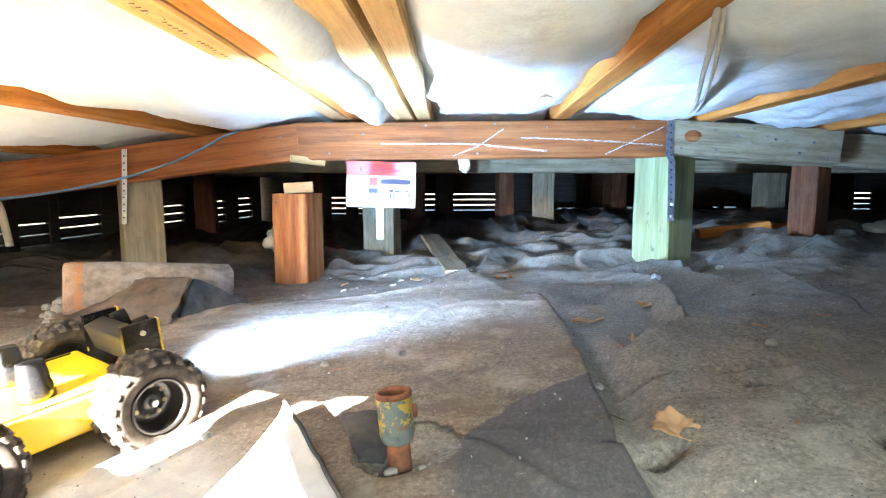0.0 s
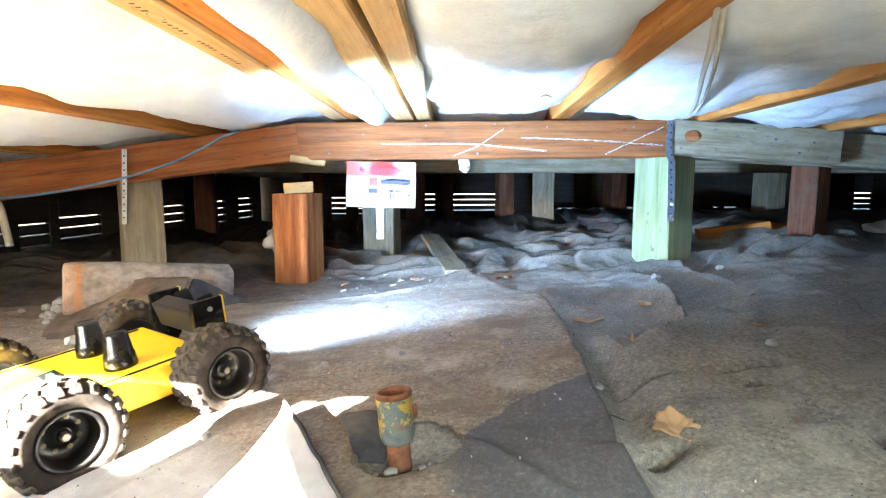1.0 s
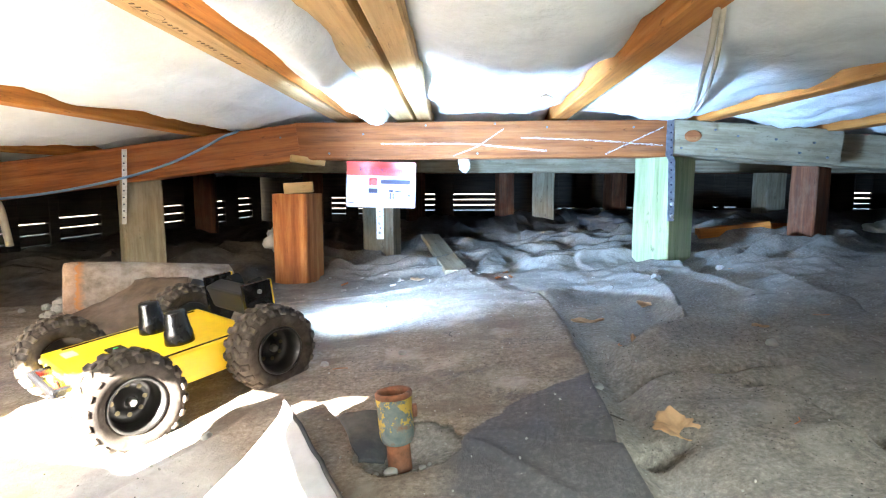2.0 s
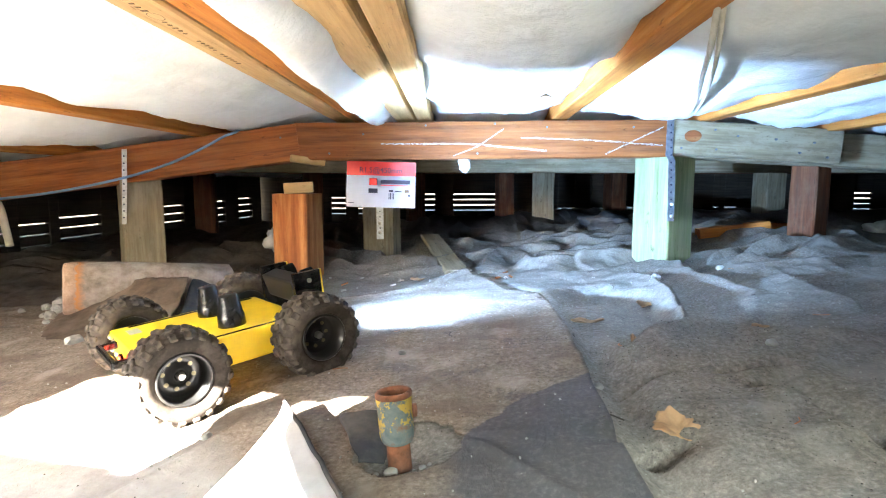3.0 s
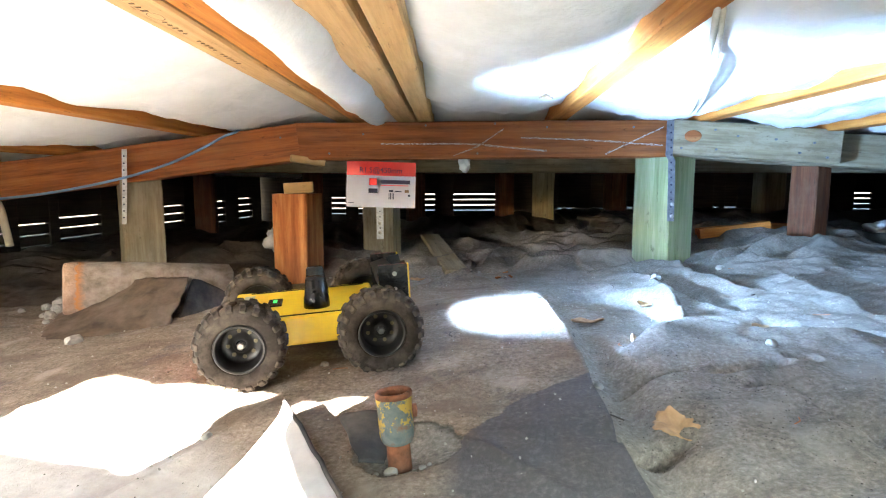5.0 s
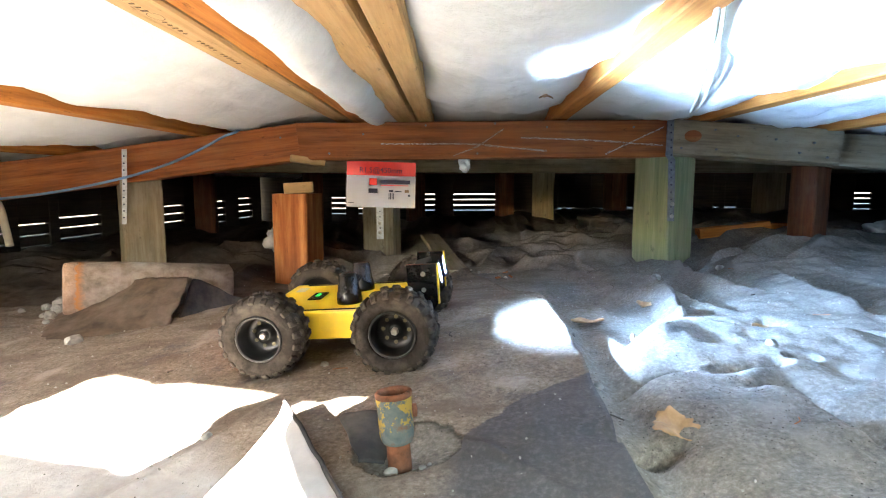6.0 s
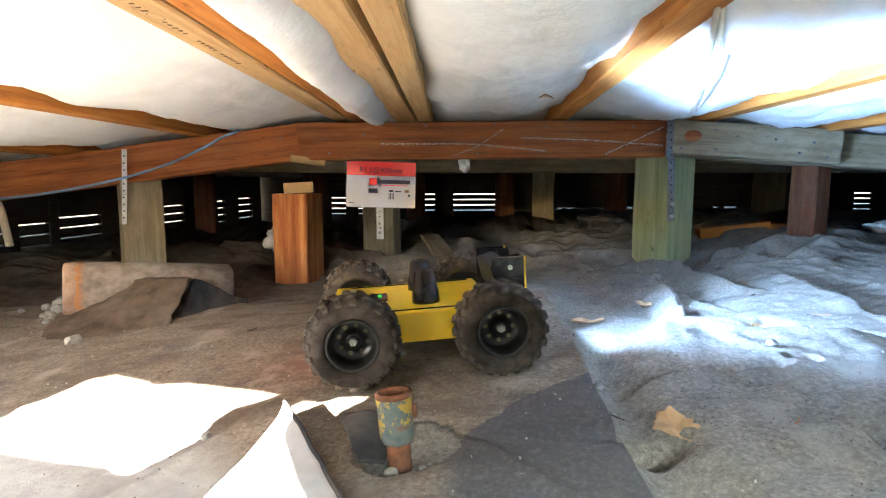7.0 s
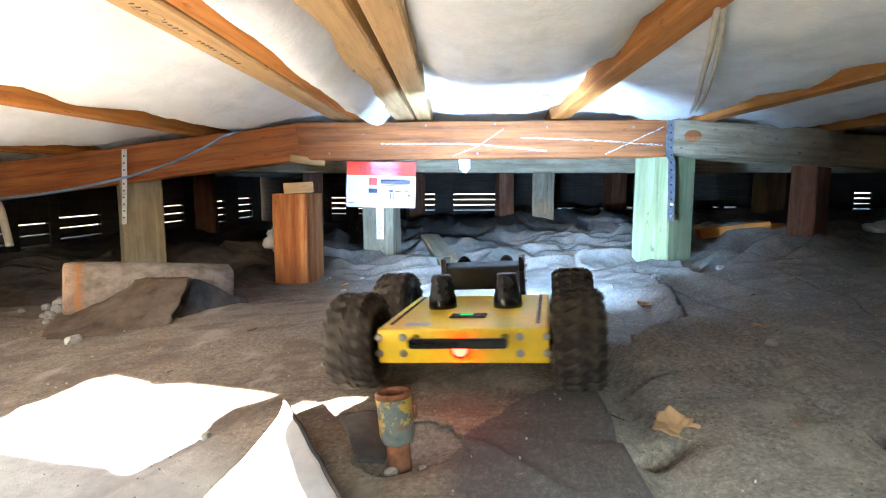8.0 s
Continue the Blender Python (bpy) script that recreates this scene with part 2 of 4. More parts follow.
def part(name, bm, material, parent, label="", smooth=False, m=None):
    ob = new(name, mesh_of(name, bm, material, smooth))
    ob.parent = parent
    if m is not None:
        ob.matrix_basis = m
    if label:
        ob["label"] = label
    return ob


def thing(name, bm, material, label, category, m=None, group="", kind="", smooth=False):
    ob = new(name, mesh_of(name, bm, material, smooth))
    if m is not None:
        ob.matrix_basis = m
    return tagged(ob, label, category, group, kind)


def empty(name, label, category, m=None, group="", kind=""):
    ob = new(name)
    ob.empty_display_size = 0.05
    if m is not None:
        ob.matrix_basis = m
    return tagged(ob, label, category, group, kind)


def box(sx, sy, sz, at=(0, 0, 0), bevel=0.0, seg=2, bm=None):
    """A block centred at at."""
    b = bmesh.new()
    bmesh.ops.create_cube(b, size=1, matrix=Matrix.Translation(at) @ Matrix.Diagonal((sx, sy, sz, 1)))
    if bevel:
        bmesh.ops.bevel(b, geom=b.edges[:], offset=bevel, segments=seg, affect="EDGES", profile=0.6)
    if bm is None:
        return b
    tmp = bpy.data.meshes.new("tmp")
    b.to_mesh(tmp)
    b.free()
    bm.from_mesh(tmp)
    bpy.data.meshes.remove(tmp)
    return bm


def lathe(profile, n=32, axis="Z", caps=True):
    """Turns (radius, height) pairs round an axis."""
    bm = bmesh.new()
    rings = []
    for r, h in profile:
        ring = []
        for i in range(n):
            a = 2 * math.pi * i / n
            p = (r * math.cos(a), r * math.sin(a), h) if axis == "Z" else (r * math.cos(a), h, r * math.sin(a))
            ring.append(bm.verts.new(p))
        rings.append(ring)
    for a, b in zip(rings, rings[1:]):
        for i in range(n):
            bm.faces.new((a[i], a[(i + 1) % n], b[(i + 1) % n], b[i]))
    for r in (rings[0], rings[-1]) if caps else ():
        if (r[0].co - r[n // 2].co).length > 1e-5:
            bm.faces.new(r)
    bmesh.ops.remove_doubles(bm, verts=bm.verts, dist=1e-6)
    return bm


def tube(points, radius, n=8):
    """A bent rod through points."""
    bm = bmesh.new()
    pts = [Vector(p) for p in points]
    fine = []
    for i in range(len(pts) - 1):
        p0, p1, p2, p3 = pts[max(i - 1, 0)], pts[i], pts[i + 1], pts[min(i + 2, len(pts) - 1)]
        for k in range(6):
            t = k / 6
            fine.append(0.5 * (2 * p1 + (p2 - p0) * t + (2 * p0 - 5 * p1 + 4 * p2 - p3) * t * t + (3 * p1 - p0 - 3 * p2 + p3) * t ** 3))
    fine.append(pts[-1])
    rings = []
    for i, p in enumerate(fine):
        d = (fine[min(i + 1, len(fine) - 1)] - fine[max(i - 1, 0)]).normalized()
        u = d.orthogonal().normalized() if not rings else (u - d * u.dot(d)).normalized()
        w = d.cross(u)
        rings.append([bm.verts.new(p + radius * (u * math.cos(a) + w * math.sin(a))) for a in (2 * math.pi * k / n for k in range(n))])
    for a, b in zip(rings, rings[1:]):
        for i in range(n):
            bm.faces.new((a[i], a[(i + 1) % n], b[(i + 1) % n], b[i]))
    bm.faces.new(rings[0])
    bm.faces.new(rings[-1])
    return bm


def beam(length, w, h, seg=24, warp=0.0015, bevel=0.004, seed=0.0):
    """A sawn timber along x with slightly uneven faces and worn arrises."""
    bm = bmesh.new()
    prof = []
    for sy, sz in ((-1, -1), (1, -1), (1, 1), (-1, 1)):
        for k in (0, 1):
            by, bz = (0, bevel) if (k == 0) == (sy * sz > 0) else (bevel, 0)
            prof.append((sy * (w / 2 - by), sz * (h / 2 - bz)))
    rings = []
    for i in range(seg + 1):
        x = -length / 2 + length * i / seg
        ring = []
        for y, z in prof:
            q = noise.noise_vector(Vector((x * 7 + seed, y * 20, z * 20 + seed)))
            ring.append(bm.verts.new((x, y + warp * q[0], z + warp * q[1])))
        rings.append(ring)
    n = len(prof)
    for a, b in zip(rings, rings[1:]):
        for i in range(n):
            bm.faces.new((a[i], a[(i + 1) % n], b[(i + 1) % n], b[i]))
    bm.faces.new(rings[0])
    bm.faces.new(rings[-1])
    return bm


def span(a, b, lean=0):
    """The pose of a beam along x from a to b."""
    a, b = Vector(a), Vector(b)
    d = b - a
    return Matrix.LocRotScale((a + b) / 2, Euler((radians(lean), -math.atan2(d.z, math.hypot(d.x, d.y)), math.atan2(d.y, d.x))), None)


def smooth01(v, a, b):
    t = min(1, max(0, (v - a) / (b - a)))
    return t * t * (3 - 2 * t)


def hill(x, y, cx, cy, s):
    return math.exp(-((x - cx) ** 2 + (y - cy) ** 2) / (2 * s * s))


# ---- ground ----
def base_level(x, y):
    """The even floor that the robot drives on: it falls away gently to the south-west."""
    far = 0.0459 * max(-1.2, min(1.2, x)) - 0.0239 * (max(0.2, min(1.7, y)) - 0.7)
    k = smooth01(y, 1.0, 1.4)
    u, v = max(-0.75, min(0.3, x)) + 0.2, max(0.42, min(1.05, y)) - 0.75
    near = -0.0111 + 0.1175 * u + 0.0665 * v - 0.0198 * u * u - 0.0349 * u * v - 0.0085 * v * v + 0.046 * max(0, min(x, 1.2) - 0.3)
    level = near + (far - near) * k
    return level + (far + 0.012 * (1 - smooth01(y, 0.8, 1.5)) - level) * smooth01(x, 0.22, 0.5)


def sheet_edge(y):
    """East edge of the polythene sheet."""
    return 0.15 + 0.034 * smooth01(y, 0.45, 1.0) + 0.017 * math.sin(3 * y) - 0.07 * smooth01(y, 1.15, 1.5) + 0.003 * noise.noise(Vector((y * 14, 2, 5)))


def sheet_back(x):
    """North edge of the polythene sheet."""
    return 1.29 + 0.2 * hill(x, 0, 0.1, 0, 0.09) + 0.1 * smooth01(-x, 0.25, 0.8) + 0.012 * noise.noise(Vector((x * 11, 7, 1)))


# drifts: plan points of a lip, height of the lip, fall beyond it, reach on either side
DRIFTS = (
    (((0.24, 0.75), (0.306, 0.806), (0.37, 0.86), (0.436, 0.817), (0.542, 0.786), (0.66, 0.785)), 0.018, 0.018, 0.09, 0.07),
    (((0.38, 0.875), (0.43, 0.975), (0.485, 1.163), (0.504, 1.345), (0.459, 1.519)), -0.004, -0.01, 0.03, 0.05),
    (((0.529, 1.541), (0.518, 1.277), (0.51, 1.087), (0.545, 0.99)), 0.008, 0.03, 0.05, 0.05),
    (((0.697, 1.706), (0.651, 1.397), (0.653, 1.235), (0.69, 1.15)), 0.014, 0.028, 0.06, 0.05),
    (((0.82, 1.35), (0.757, 1.108), (0.742, 0.919)), 0.016, 0.034, 0.07, 0.08),
    (((0.325, 0.672), (0.345, 0.66), (0.373, 0.656), (0.4, 0.66), (0.435, 0.673)), 0.004, 0.010, 0.03, 0.02),
    (((0.34, 0.615), (0.356, 0.601), (0.384, 0.576), (0.388, 0.523), (0.382, 0.45)), 0.01, 0.02, 0.05, 0.035),
    (((0.428, 0.694), (0.45, 0.686), (0.475, 0.68)), 0.002, 0.006, 0.02, 0.015),
    (((0.26, 1.62), (0.33, 1.52), (0.44, 1.56), (0.52, 1.62)), 0.010, 0.014, 0.06, 0.05),
    (((0.8, 1.62), (0.9, 1.5), (1.04, 1.42)), 0.012, 0.016, 0.07, 0.06),
    (((0.20, 0.645), (0.255, 0.66), (0.31, 0.672)), 0.003, 0.004, 0.03, 0.02),
)
DRIFTS = tuple((pts, *rest, min(q[0] for q in pts) - 0.2, max(q[0] for q in pts) + 0.2, min(q[1] for q in pts) - 0.2, max(q[1] for q in pts) + 0.2) for pts, *rest in DRIFTS)


def drift_level(x, y):
    """Soft lips of blown dust: the side towards the south is raised and the north side falls away."""
    z = 0.0
    wx, wy = x + 0.008 * noise.noise(Vector((x * 17, y * 17, 2))), y + 0.008 * noise.noise(Vector((x * 17, y * 17, 6)))
    for pts, lip, fall, near, far, xa, xb, ya, yb in DRIFTS:
        if not (xa < x < xb and ya < y < yb):
            continue
        best, side, along, total = 9.0, 1, 0.0, 0.0
        for (ax, ay), (bx, by) in zip(pts, pts[1:]):
            dx, dy = bx - ax, by - ay
            ll = dx * dx + dy * dy
            raw = ((wx - ax) * dx + (wy - ay) * dy) / ll
            t = min(1, max(0, raw))
            d = math.hypot(wx - ax - t * dx, wy - ay - t * dy)
            if d < best:
                best, side, along = d, dx * (wy - ay) - dy * (wx - ax), total + t * math.sqrt(ll)
            total += math.sqrt(ll)
        fade = smooth01(along, -0.001, 0.2 * total) * smooth01(total - along, -0.001, 0.2 * total)
        sd = best if side > 0 else -best
        cross = smooth01(sd, -0.005, 0.005)
        if lip > 0:
            z -= fade * 0.009 * math.exp(-(best / 0.007) ** 2)
        z += fade * ((1 - cross) * lip * math.exp(-(best / near) ** 1.3) - cross * fall * math.exp(-(best / far) ** 1.5))
    return z


def ground_level(x, y):
    z = base_level(x, y)
    z += 0.04 * (max(1.75, min(3.2, y)) - 1.75) - 0.06 * (max(3.3, min(4.6, y)) - 3.3)
    z += 0.06 * hill(x, y, -1.0, 2.0, 0.3) + 0.045 * hill(x, y, 1.15, 1.85, 0.4)
    z += 0.02 * hill(x, y, 0.12, 1.5, 0.16)
    z -= 0.034 * (1 - smooth01(math.hypot((x - 0.325 - 0.06 * (y - 1.08)) / 0.135, (y - 1.08) / 0.3), 0.5, 1.0))
    z -= 0.024 * math.exp(-((x - sheet_edge(y) - 0.035) / 0.03) ** 2) * (1 - smooth01(y, 1.2, 1.4))
    rough = min(1.0, smooth01(x - 0.05 * math.sin(9 * y), 0.2, 0.42) + smooth01(y, 1.5, 1.9))
    if rough > 0 and -2 < x < 3 and y < 5:
        p = Vector((x * 3.2 + 0.8 * y, y * 6.5 - 0.6 * x, 3.3))
        q = noise.noise_vector(p * 0.6) * 0.6
        ridge = 1 - abs(noise.noise(p + q))
        lip = 1.9 * noise.noise(Vector((x * 2.1 + 0.5 * q[0], y * 3.4 + 0.7 * q[1], 8.1))) + 0.25 * noise.noise(Vector((x * 13, y * 13, 5)))
        step = math.floor(lip) + smooth01(lip - math.floor(lip), 0.0, 0.16) - lip
        far = smooth01(y, 1.35, 1.75)
        calm = 0.12 + 0.88 * far
        z += rough * (0.045 * far * (ridge ** 3 - 0.55) + calm * (0.019 * step * far + 0.034 * noise.noise(Vector((x * 5, y * 5, 2)))) + (0.004 + 0.009 * far) * noise.noise(Vector((x * 14, y * 14, 0))))
        z += rough * 0.003 * noise.noise(Vector((x * 33, y * 33, 6)))
    if 0 < x < 1.3 and 0.3 < y < 1.9:
        z += 1.45 * drift_level(x, y)
    z -= 0.022 * math.exp(-((x - 0.2) / 0.042) ** 2 - ((y - 0.515) / 0.013) ** 2) + 0.045 * hill(x, y, 0.305, 0.84, 0.014) + 0.03 * hill(x, y, 0.553, 0.918, 0.018) + 0.02 * hill(x, y, 0.42, 0.515, 0.022) + 0.012 * hill(x, y, -0.04, 0.535, 0.026)
    if abs(x) < 3 and y < 5:
        z += 0.004 * noise.noise(Vector((x * 8, y * 8, 7))) + 0.0016 * noise.noise(Vector((x * 45, y * 45, 1)))
    return z


def axis_steps(lo, a, b, hi, fine, coarse):
    v, out = a, []
    while v <= b:
        out.append(v)
        v += fine
    left, right, s = [], [], fine
    v = a
    while v > lo:
        s = min(s * 1.25, coarse)
        v -= s
        left.append(v)
    v, s = out[-1], fine
    while v < hi:
        s = min(s * 1.25, coarse)
        v += s
        right.append(v)
    return left[::-1] + out + right


def grid_mesh(xs, ys, level, keep=None, warp=None):
    bm = bmesh.new()
    rows = []
    for y in ys:
        spots = [warp(x, y) if warp else (x, y) for x in xs]
        rows.append([bm.verts.new((px, py, level(px, py))) for px, py in spots])
    for j in range(len(ys) - 1):
        for i in range(len(xs) - 1):
            if keep is None or keep((xs[i] + xs[i + 1]) / 2, (ys[j] + ys[j + 1]) / 2):
                bm.faces.new((rows[j][i], rows[j][i + 1], rows[j + 1][i + 1], rows[j + 1][i]))
    loose = [v for v in bm.verts if not v.link_faces]
    bmesh.ops.delete(bm, geom=loose, context="VERTS")
    return bm


thing("ground", grid_mesh(axis_steps(-60, -1.3, 1.5, 60, 0.005, 12), axis_steps(-60, 0.36, 2.3, 60, 0.005, 12), ground_level),
      M_SOIL, "dry grey-brown dusty soil with drifts and hollows", "ground", kind="structure", smooth=True)


def torn_hole(x, y):
    w = 0.012 * noise.noise(Vector((x * 9, y * 9, 2)))
    return math.hypot((x + 0.035) / 0.055, (y - 0.54) / 0.05) < 1 + 10 * w + 0.12 * noise.noise(Vector((x * 60, y * 60, 5)))


def sheet_keep(x, y):
    return x < sheet_edge(y) and y < sheet_back(x) and not torn_hole(x, y)


def sheet_warp(x, y):
    """Draws the even grid out to the sheet's east and north edges."""
    if y > 1.0:
        y += (sheet_back(x) - 1.29) * (y - 1.0) / 0.29
    if x > 0.04:
        x += (sheet_edge(y) - 0.2) * (x - 0.04) / 0.16
    return x, y


def sheet_level(x, y):
    z = ground_level(x, y) + 0.006 + 0.004 * noise.noise(Vector((x * 5, y * 5, 4)))
    z += 0.012 * hill(x, y, 0.1, 1.42, 0.08)
    # edges that curl up off the dust
    z += 0.009 * math.exp(-max(0, sheet_edge(y) - x) / 0.018) * (1 - smooth01(y, 1.1, 1.3))
    z += (0.008 + 0.012 * hill(x, 0, 0.03, 0, 0.12)) * math.exp(-max(0, sheet_back(x) - y) / 0.02) * smooth01(x, -0.45, -0.1)
    # folds
    d = (x + 0.31) * 0.86 - (y - 0.49) * 0.51
    z += 0.008 * math.exp(-(d / 0.012) ** 2) * smooth01(y, 0.3, 0.4) * smooth01(0.72 - y, 0, 0.1)
    d = (x - 0.065) * 0.79 + (y - 0.485) * 0.61
    z += 0.004 * math.exp(-(d / 0.006) ** 2) * smooth01(y, 0.4, 0.44) * smooth01(0.545 - y, 0, 0.03)
    for cy, tilt, amp in ((0.69, 0.25, 0.004), (0.715, 0.1, 0.003), (1.0, -0.2, 0.004)):
        d = y - cy - tilt * (x - 0.1) - 0.012 * math.sin(22 * x)
        z += amp * (1 - smooth01(abs(d), 0.0, 0.02)) * (0.6 if d < 0 else 1.0) * smooth01(x, -0.1, 0.08)
    return z


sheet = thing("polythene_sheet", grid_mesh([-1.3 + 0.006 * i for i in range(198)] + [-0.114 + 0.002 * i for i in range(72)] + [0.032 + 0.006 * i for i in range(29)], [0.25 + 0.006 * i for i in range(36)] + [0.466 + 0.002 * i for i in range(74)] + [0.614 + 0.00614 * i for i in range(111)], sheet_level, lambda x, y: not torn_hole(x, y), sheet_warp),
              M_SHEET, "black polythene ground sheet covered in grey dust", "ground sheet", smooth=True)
so = sheet.modifiers.new("thickness", "SOLIDIFY")
so.thickness, so.offset = 0.003, -1


def flap(name, a0, a1, b0, b1, lift, nu, nv, curl, label, material=None, ends=(1, 1), wave=0.09, edge=False):
    """A lifted piece of sheet between a free edge a0-a1 and a resting edge b0-b1."""
    bm = bmesh.new()
    rows = []
    for i in range(nu + 1):
        u = i / nu
        pa, pb = Vector(a0).lerp(Vector(a1), u), Vector(b0).lerp(Vector(b1), u)
        row = []
        for j in range(nv + 1):
            v = j / nv
            p = pa.lerp(pb, v)
            p = p + wave * Vector((noise.noise(Vector((p.x * 45, p.y * 45, 3))), noise.noise(Vector((p.x * 45, p.y * 45, 8))))) * min(0.1, 1.2 * (pa - pb).length)
            z = ground_level(p.x, p.y) + (0.012 if ends == (1, 1) else 0.012 - 0.008 * v) + lift * (ends[0] + (ends[1] - ends[0]) * u) * (1 - v) ** curl * (0.75 + 0.25 * math.sin(math.pi * (0.25 + u)))
            z += 0.003 * noise.noise(Vector((p.x * 20, p.y * 20, 9)))
            row.append(bm.verts.new((p.x, p.y, z)))
        rows.append(row)
    for i in range(nu):
        for j in range(nv):
            bm.faces.new((rows[i][j], rows[i][j + 1], rows[i + 1][j + 1], rows[i + 1][j]))
    rim = [tuple(r[0].co + Vector((0.0008, 0, -0.0008))) for r in rows]
    ob = thing(name, bm, material or M_SHEET, label, "ground sheet", smooth=True)
    s = ob.modifiers.new("thickness", "SOLIDIFY")
    s.thickness = 0.002
    if edge:
        part("curled_edge", tube(rim, 0.0024), M_POLY, ob, "dark curled edge", True)
    return ob


flap("sheet_flap", (-0.178, 0.602), (-0.052, 0.365), (-0.186, 0.612), (-0.245, 0.36), 0.026, 24, 18, 0.8, "cut corner of dusty grey polythene lifted off the ground", M_FILM, wave=0.012, edge=True)
flap("torn_sheet_tongue", (-0.112, 0.572), (-0.058, 0.585), (-0.08, 0.503), (-0.056, 0.512), 0.018, 16, 14, 1.1, "dark torn tongue of polythene bent up beside the pipe", M_POLY)
flap("sheet_drape", (-0.93, 1.35), (-0.574, 1.25), (-0.80, 1.05), (-0.565, 1.125), 0.132, 30, 16, 1.0, "dusty brown polythene draped up against the fallen pile", M_BROWN, (0, 1))
flap("sheet_fold", (-0.572, 1.262), (-0.48, 1.355), (-0.578, 1.19), (-0.475, 1.345), 0.076, 18, 14, 1.2, "dark hollow fold of black polythene beside the fallen pile", M_POLY, (1, 0))


# ---- shell ----
def wall_with_holes(name, y0, x0, x1, z0, z1, holes, label):
    """A wall in the plane y0, 20 mm thick, with openings given as (x, z) outlines."""
    bm = bmesh.new()
    edges = []
    for loop in [[(x0, z0), (x1, z0), (x1, z1), (x0, z1)], *holes]:
        vs = [bm.verts.new((x, y0, z)) for x, z in loop]
        edges += [bm.edges.new((vs[i], vs[(i + 1) % len(vs)])) for i in range(len(vs))]
    bmesh.ops.triangle_fill(bm, use_beauty=True, edges=edges)
    ob = thing(name, bm, M_WALL, label, "wall", kind="structure")
    s = ob.modifiers.new("thickness", "SOLIDIFY")
    s.thickness = 0.02
    return ob


# unseen wall; its openings are cut so the sun patches land as wanted
wall_with_holes("sun_mask_wall", 0.15, -2.6, -0.2, -0.3, 0.66, [
    [(-0.958, 0.21), (-0.971, 0.235), (-0.998, 0.263), (-0.982, 0.278), (-0.987, 0.312), (-0.96, 0.321), (-0.881, 0.308), (-0.828, 0.297), (-0.772, 0.298), (-0.648, 0.284), (-0.533, 0.269), (-0.544, 0.264), (-0.584, 0.246), (-0.584, 0.224), (-0.561, 0.204), (-0.562, 0.183), (-0.563, 0.163), (-0.585, 0.164), (-0.611, 0.17), (-0.685, 0.175), (-0.806, 0.185), (-0.896, 0.19)],
    [(-0.511, 0.251), (-0.504, 0.261), (-0.475, 0.258), (-0.461, 0.266), (-0.422, 0.266), (-0.406, 0.257), (-0.416, 0.246), (-0.42, 0.235), (-0.409, 0.212), (-0.342, 0.176), (-0.278, 0.144), (-0.395, 0.13), (-0.44, 0.15), (-0.464, 0.18), (-0.464, 0.205), (-0.5, 0.236)],
    # third opening lights ground out of view, to lift the left ceiling
    [(-1.438, 0.08), (-0.868, 0.08), (-1.074, 0.245), (-1.644, 0.245)]], "unseen wall added to shape the sunlight, with openings cut to suit")
# unseen closing wall; the hatch is assumed, opened for the fill lamp
wall_with_holes("wall_south_2", -0.15, -0.2, 5.2, -0.3, 0.66, [[(-0.1, 0.06), (0.95, 0.06), (0.95, 0.27), (-0.1, 0.27)]], "unseen rough wall added behind the camera, with a low hatch")
# unseen panel added outside the hatch to keep the sun out
thing("fence", box(1.9, 0.03, 1.3, (0.5, -0.3, 0.45), 0.004), M_DARKWOOD, "unseen dark panel added outside the hatch to block the sun", "fence", kind="structure")
# unseen return that closes the step between the added walls
thing("wall_return", box(0.02, 0.28, 0.96, (-0.19, -0.01, 0.18)), M_WALL, "unseen return wall joining the two added walls", "wall", kind="structure")
thing("wall_west", box(0.1, 3.2, 1.1, (-2.3, 1.0, 0.2)), M_WALL, "dark foundation wall", "wall", kind="structure")
thing("wall_east", box(0.1, 5.8, 1.1, (4.6, 2.5, 0.2)), M_WALL, "dark foundation wall", "wall", kind="structure")
thing("ceiling", box(8.4, 5.6, 0.04, (1.0, 2.64, 0.66)), M_DARKWOOD, "underside of the timber floor", "ceiling", kind="structure")


def slatted(name, a, b, sections, pitch, gap, label, top=0.75):
    """A base wall from a to b (plan), with boards that leave gaps in the sections (from, to along it, rows) and close panels between."""
    a, b = Vector((*a, 0)), Vector((*b, 0))
    length = (b - a).length
    root = empty(name, label, "wall", Matrix.Translation(a) @ Matrix.Rotation(math.atan2(b.y - a.y, b.x - a.x), 4, "Z"), kind="structure")
    last = 0.0
    for s0, s1, rows, zb in [*sections, (length, length, 0, 0)]:
        if s0 > last:
            part("panel", box(s0 - last, 0.03, top + 0.3, ((s0 + last) / 2, 0, (top - 0.3) / 2), 0.004, 1), M_DARKWOOD, root)
        if s1 > s0:
            w = s1 - s0
            part("panel", box(w, 0.03, zb + 0.3, ((s0 + s1) / 2, 0, (zb - 0.3) / 2)), M_DARKWOOD, root)
            for r in range(rows - 1):
                z = zb + gap + r * pitch + (pitch - gap) / 2
                t = pose((s0 + s1) / 2, 0.0, z, 0, 0.35 * math.sin(7 * s0 + 3 * r), 0)
                part("slat", box(w, 0.022, pitch - gap, (0, 0, 0), 0.003, 1), M_DARKWOOD, root, m=t)
            zt = zb + gap + (rows - 1) * pitch
            part("panel", box(w, 0.03, top - zt, ((s0 + s1) / 2, 0, (top + zt) / 2)), M_DARKWOOD, root)
        last = max(s1, s0)
    return root


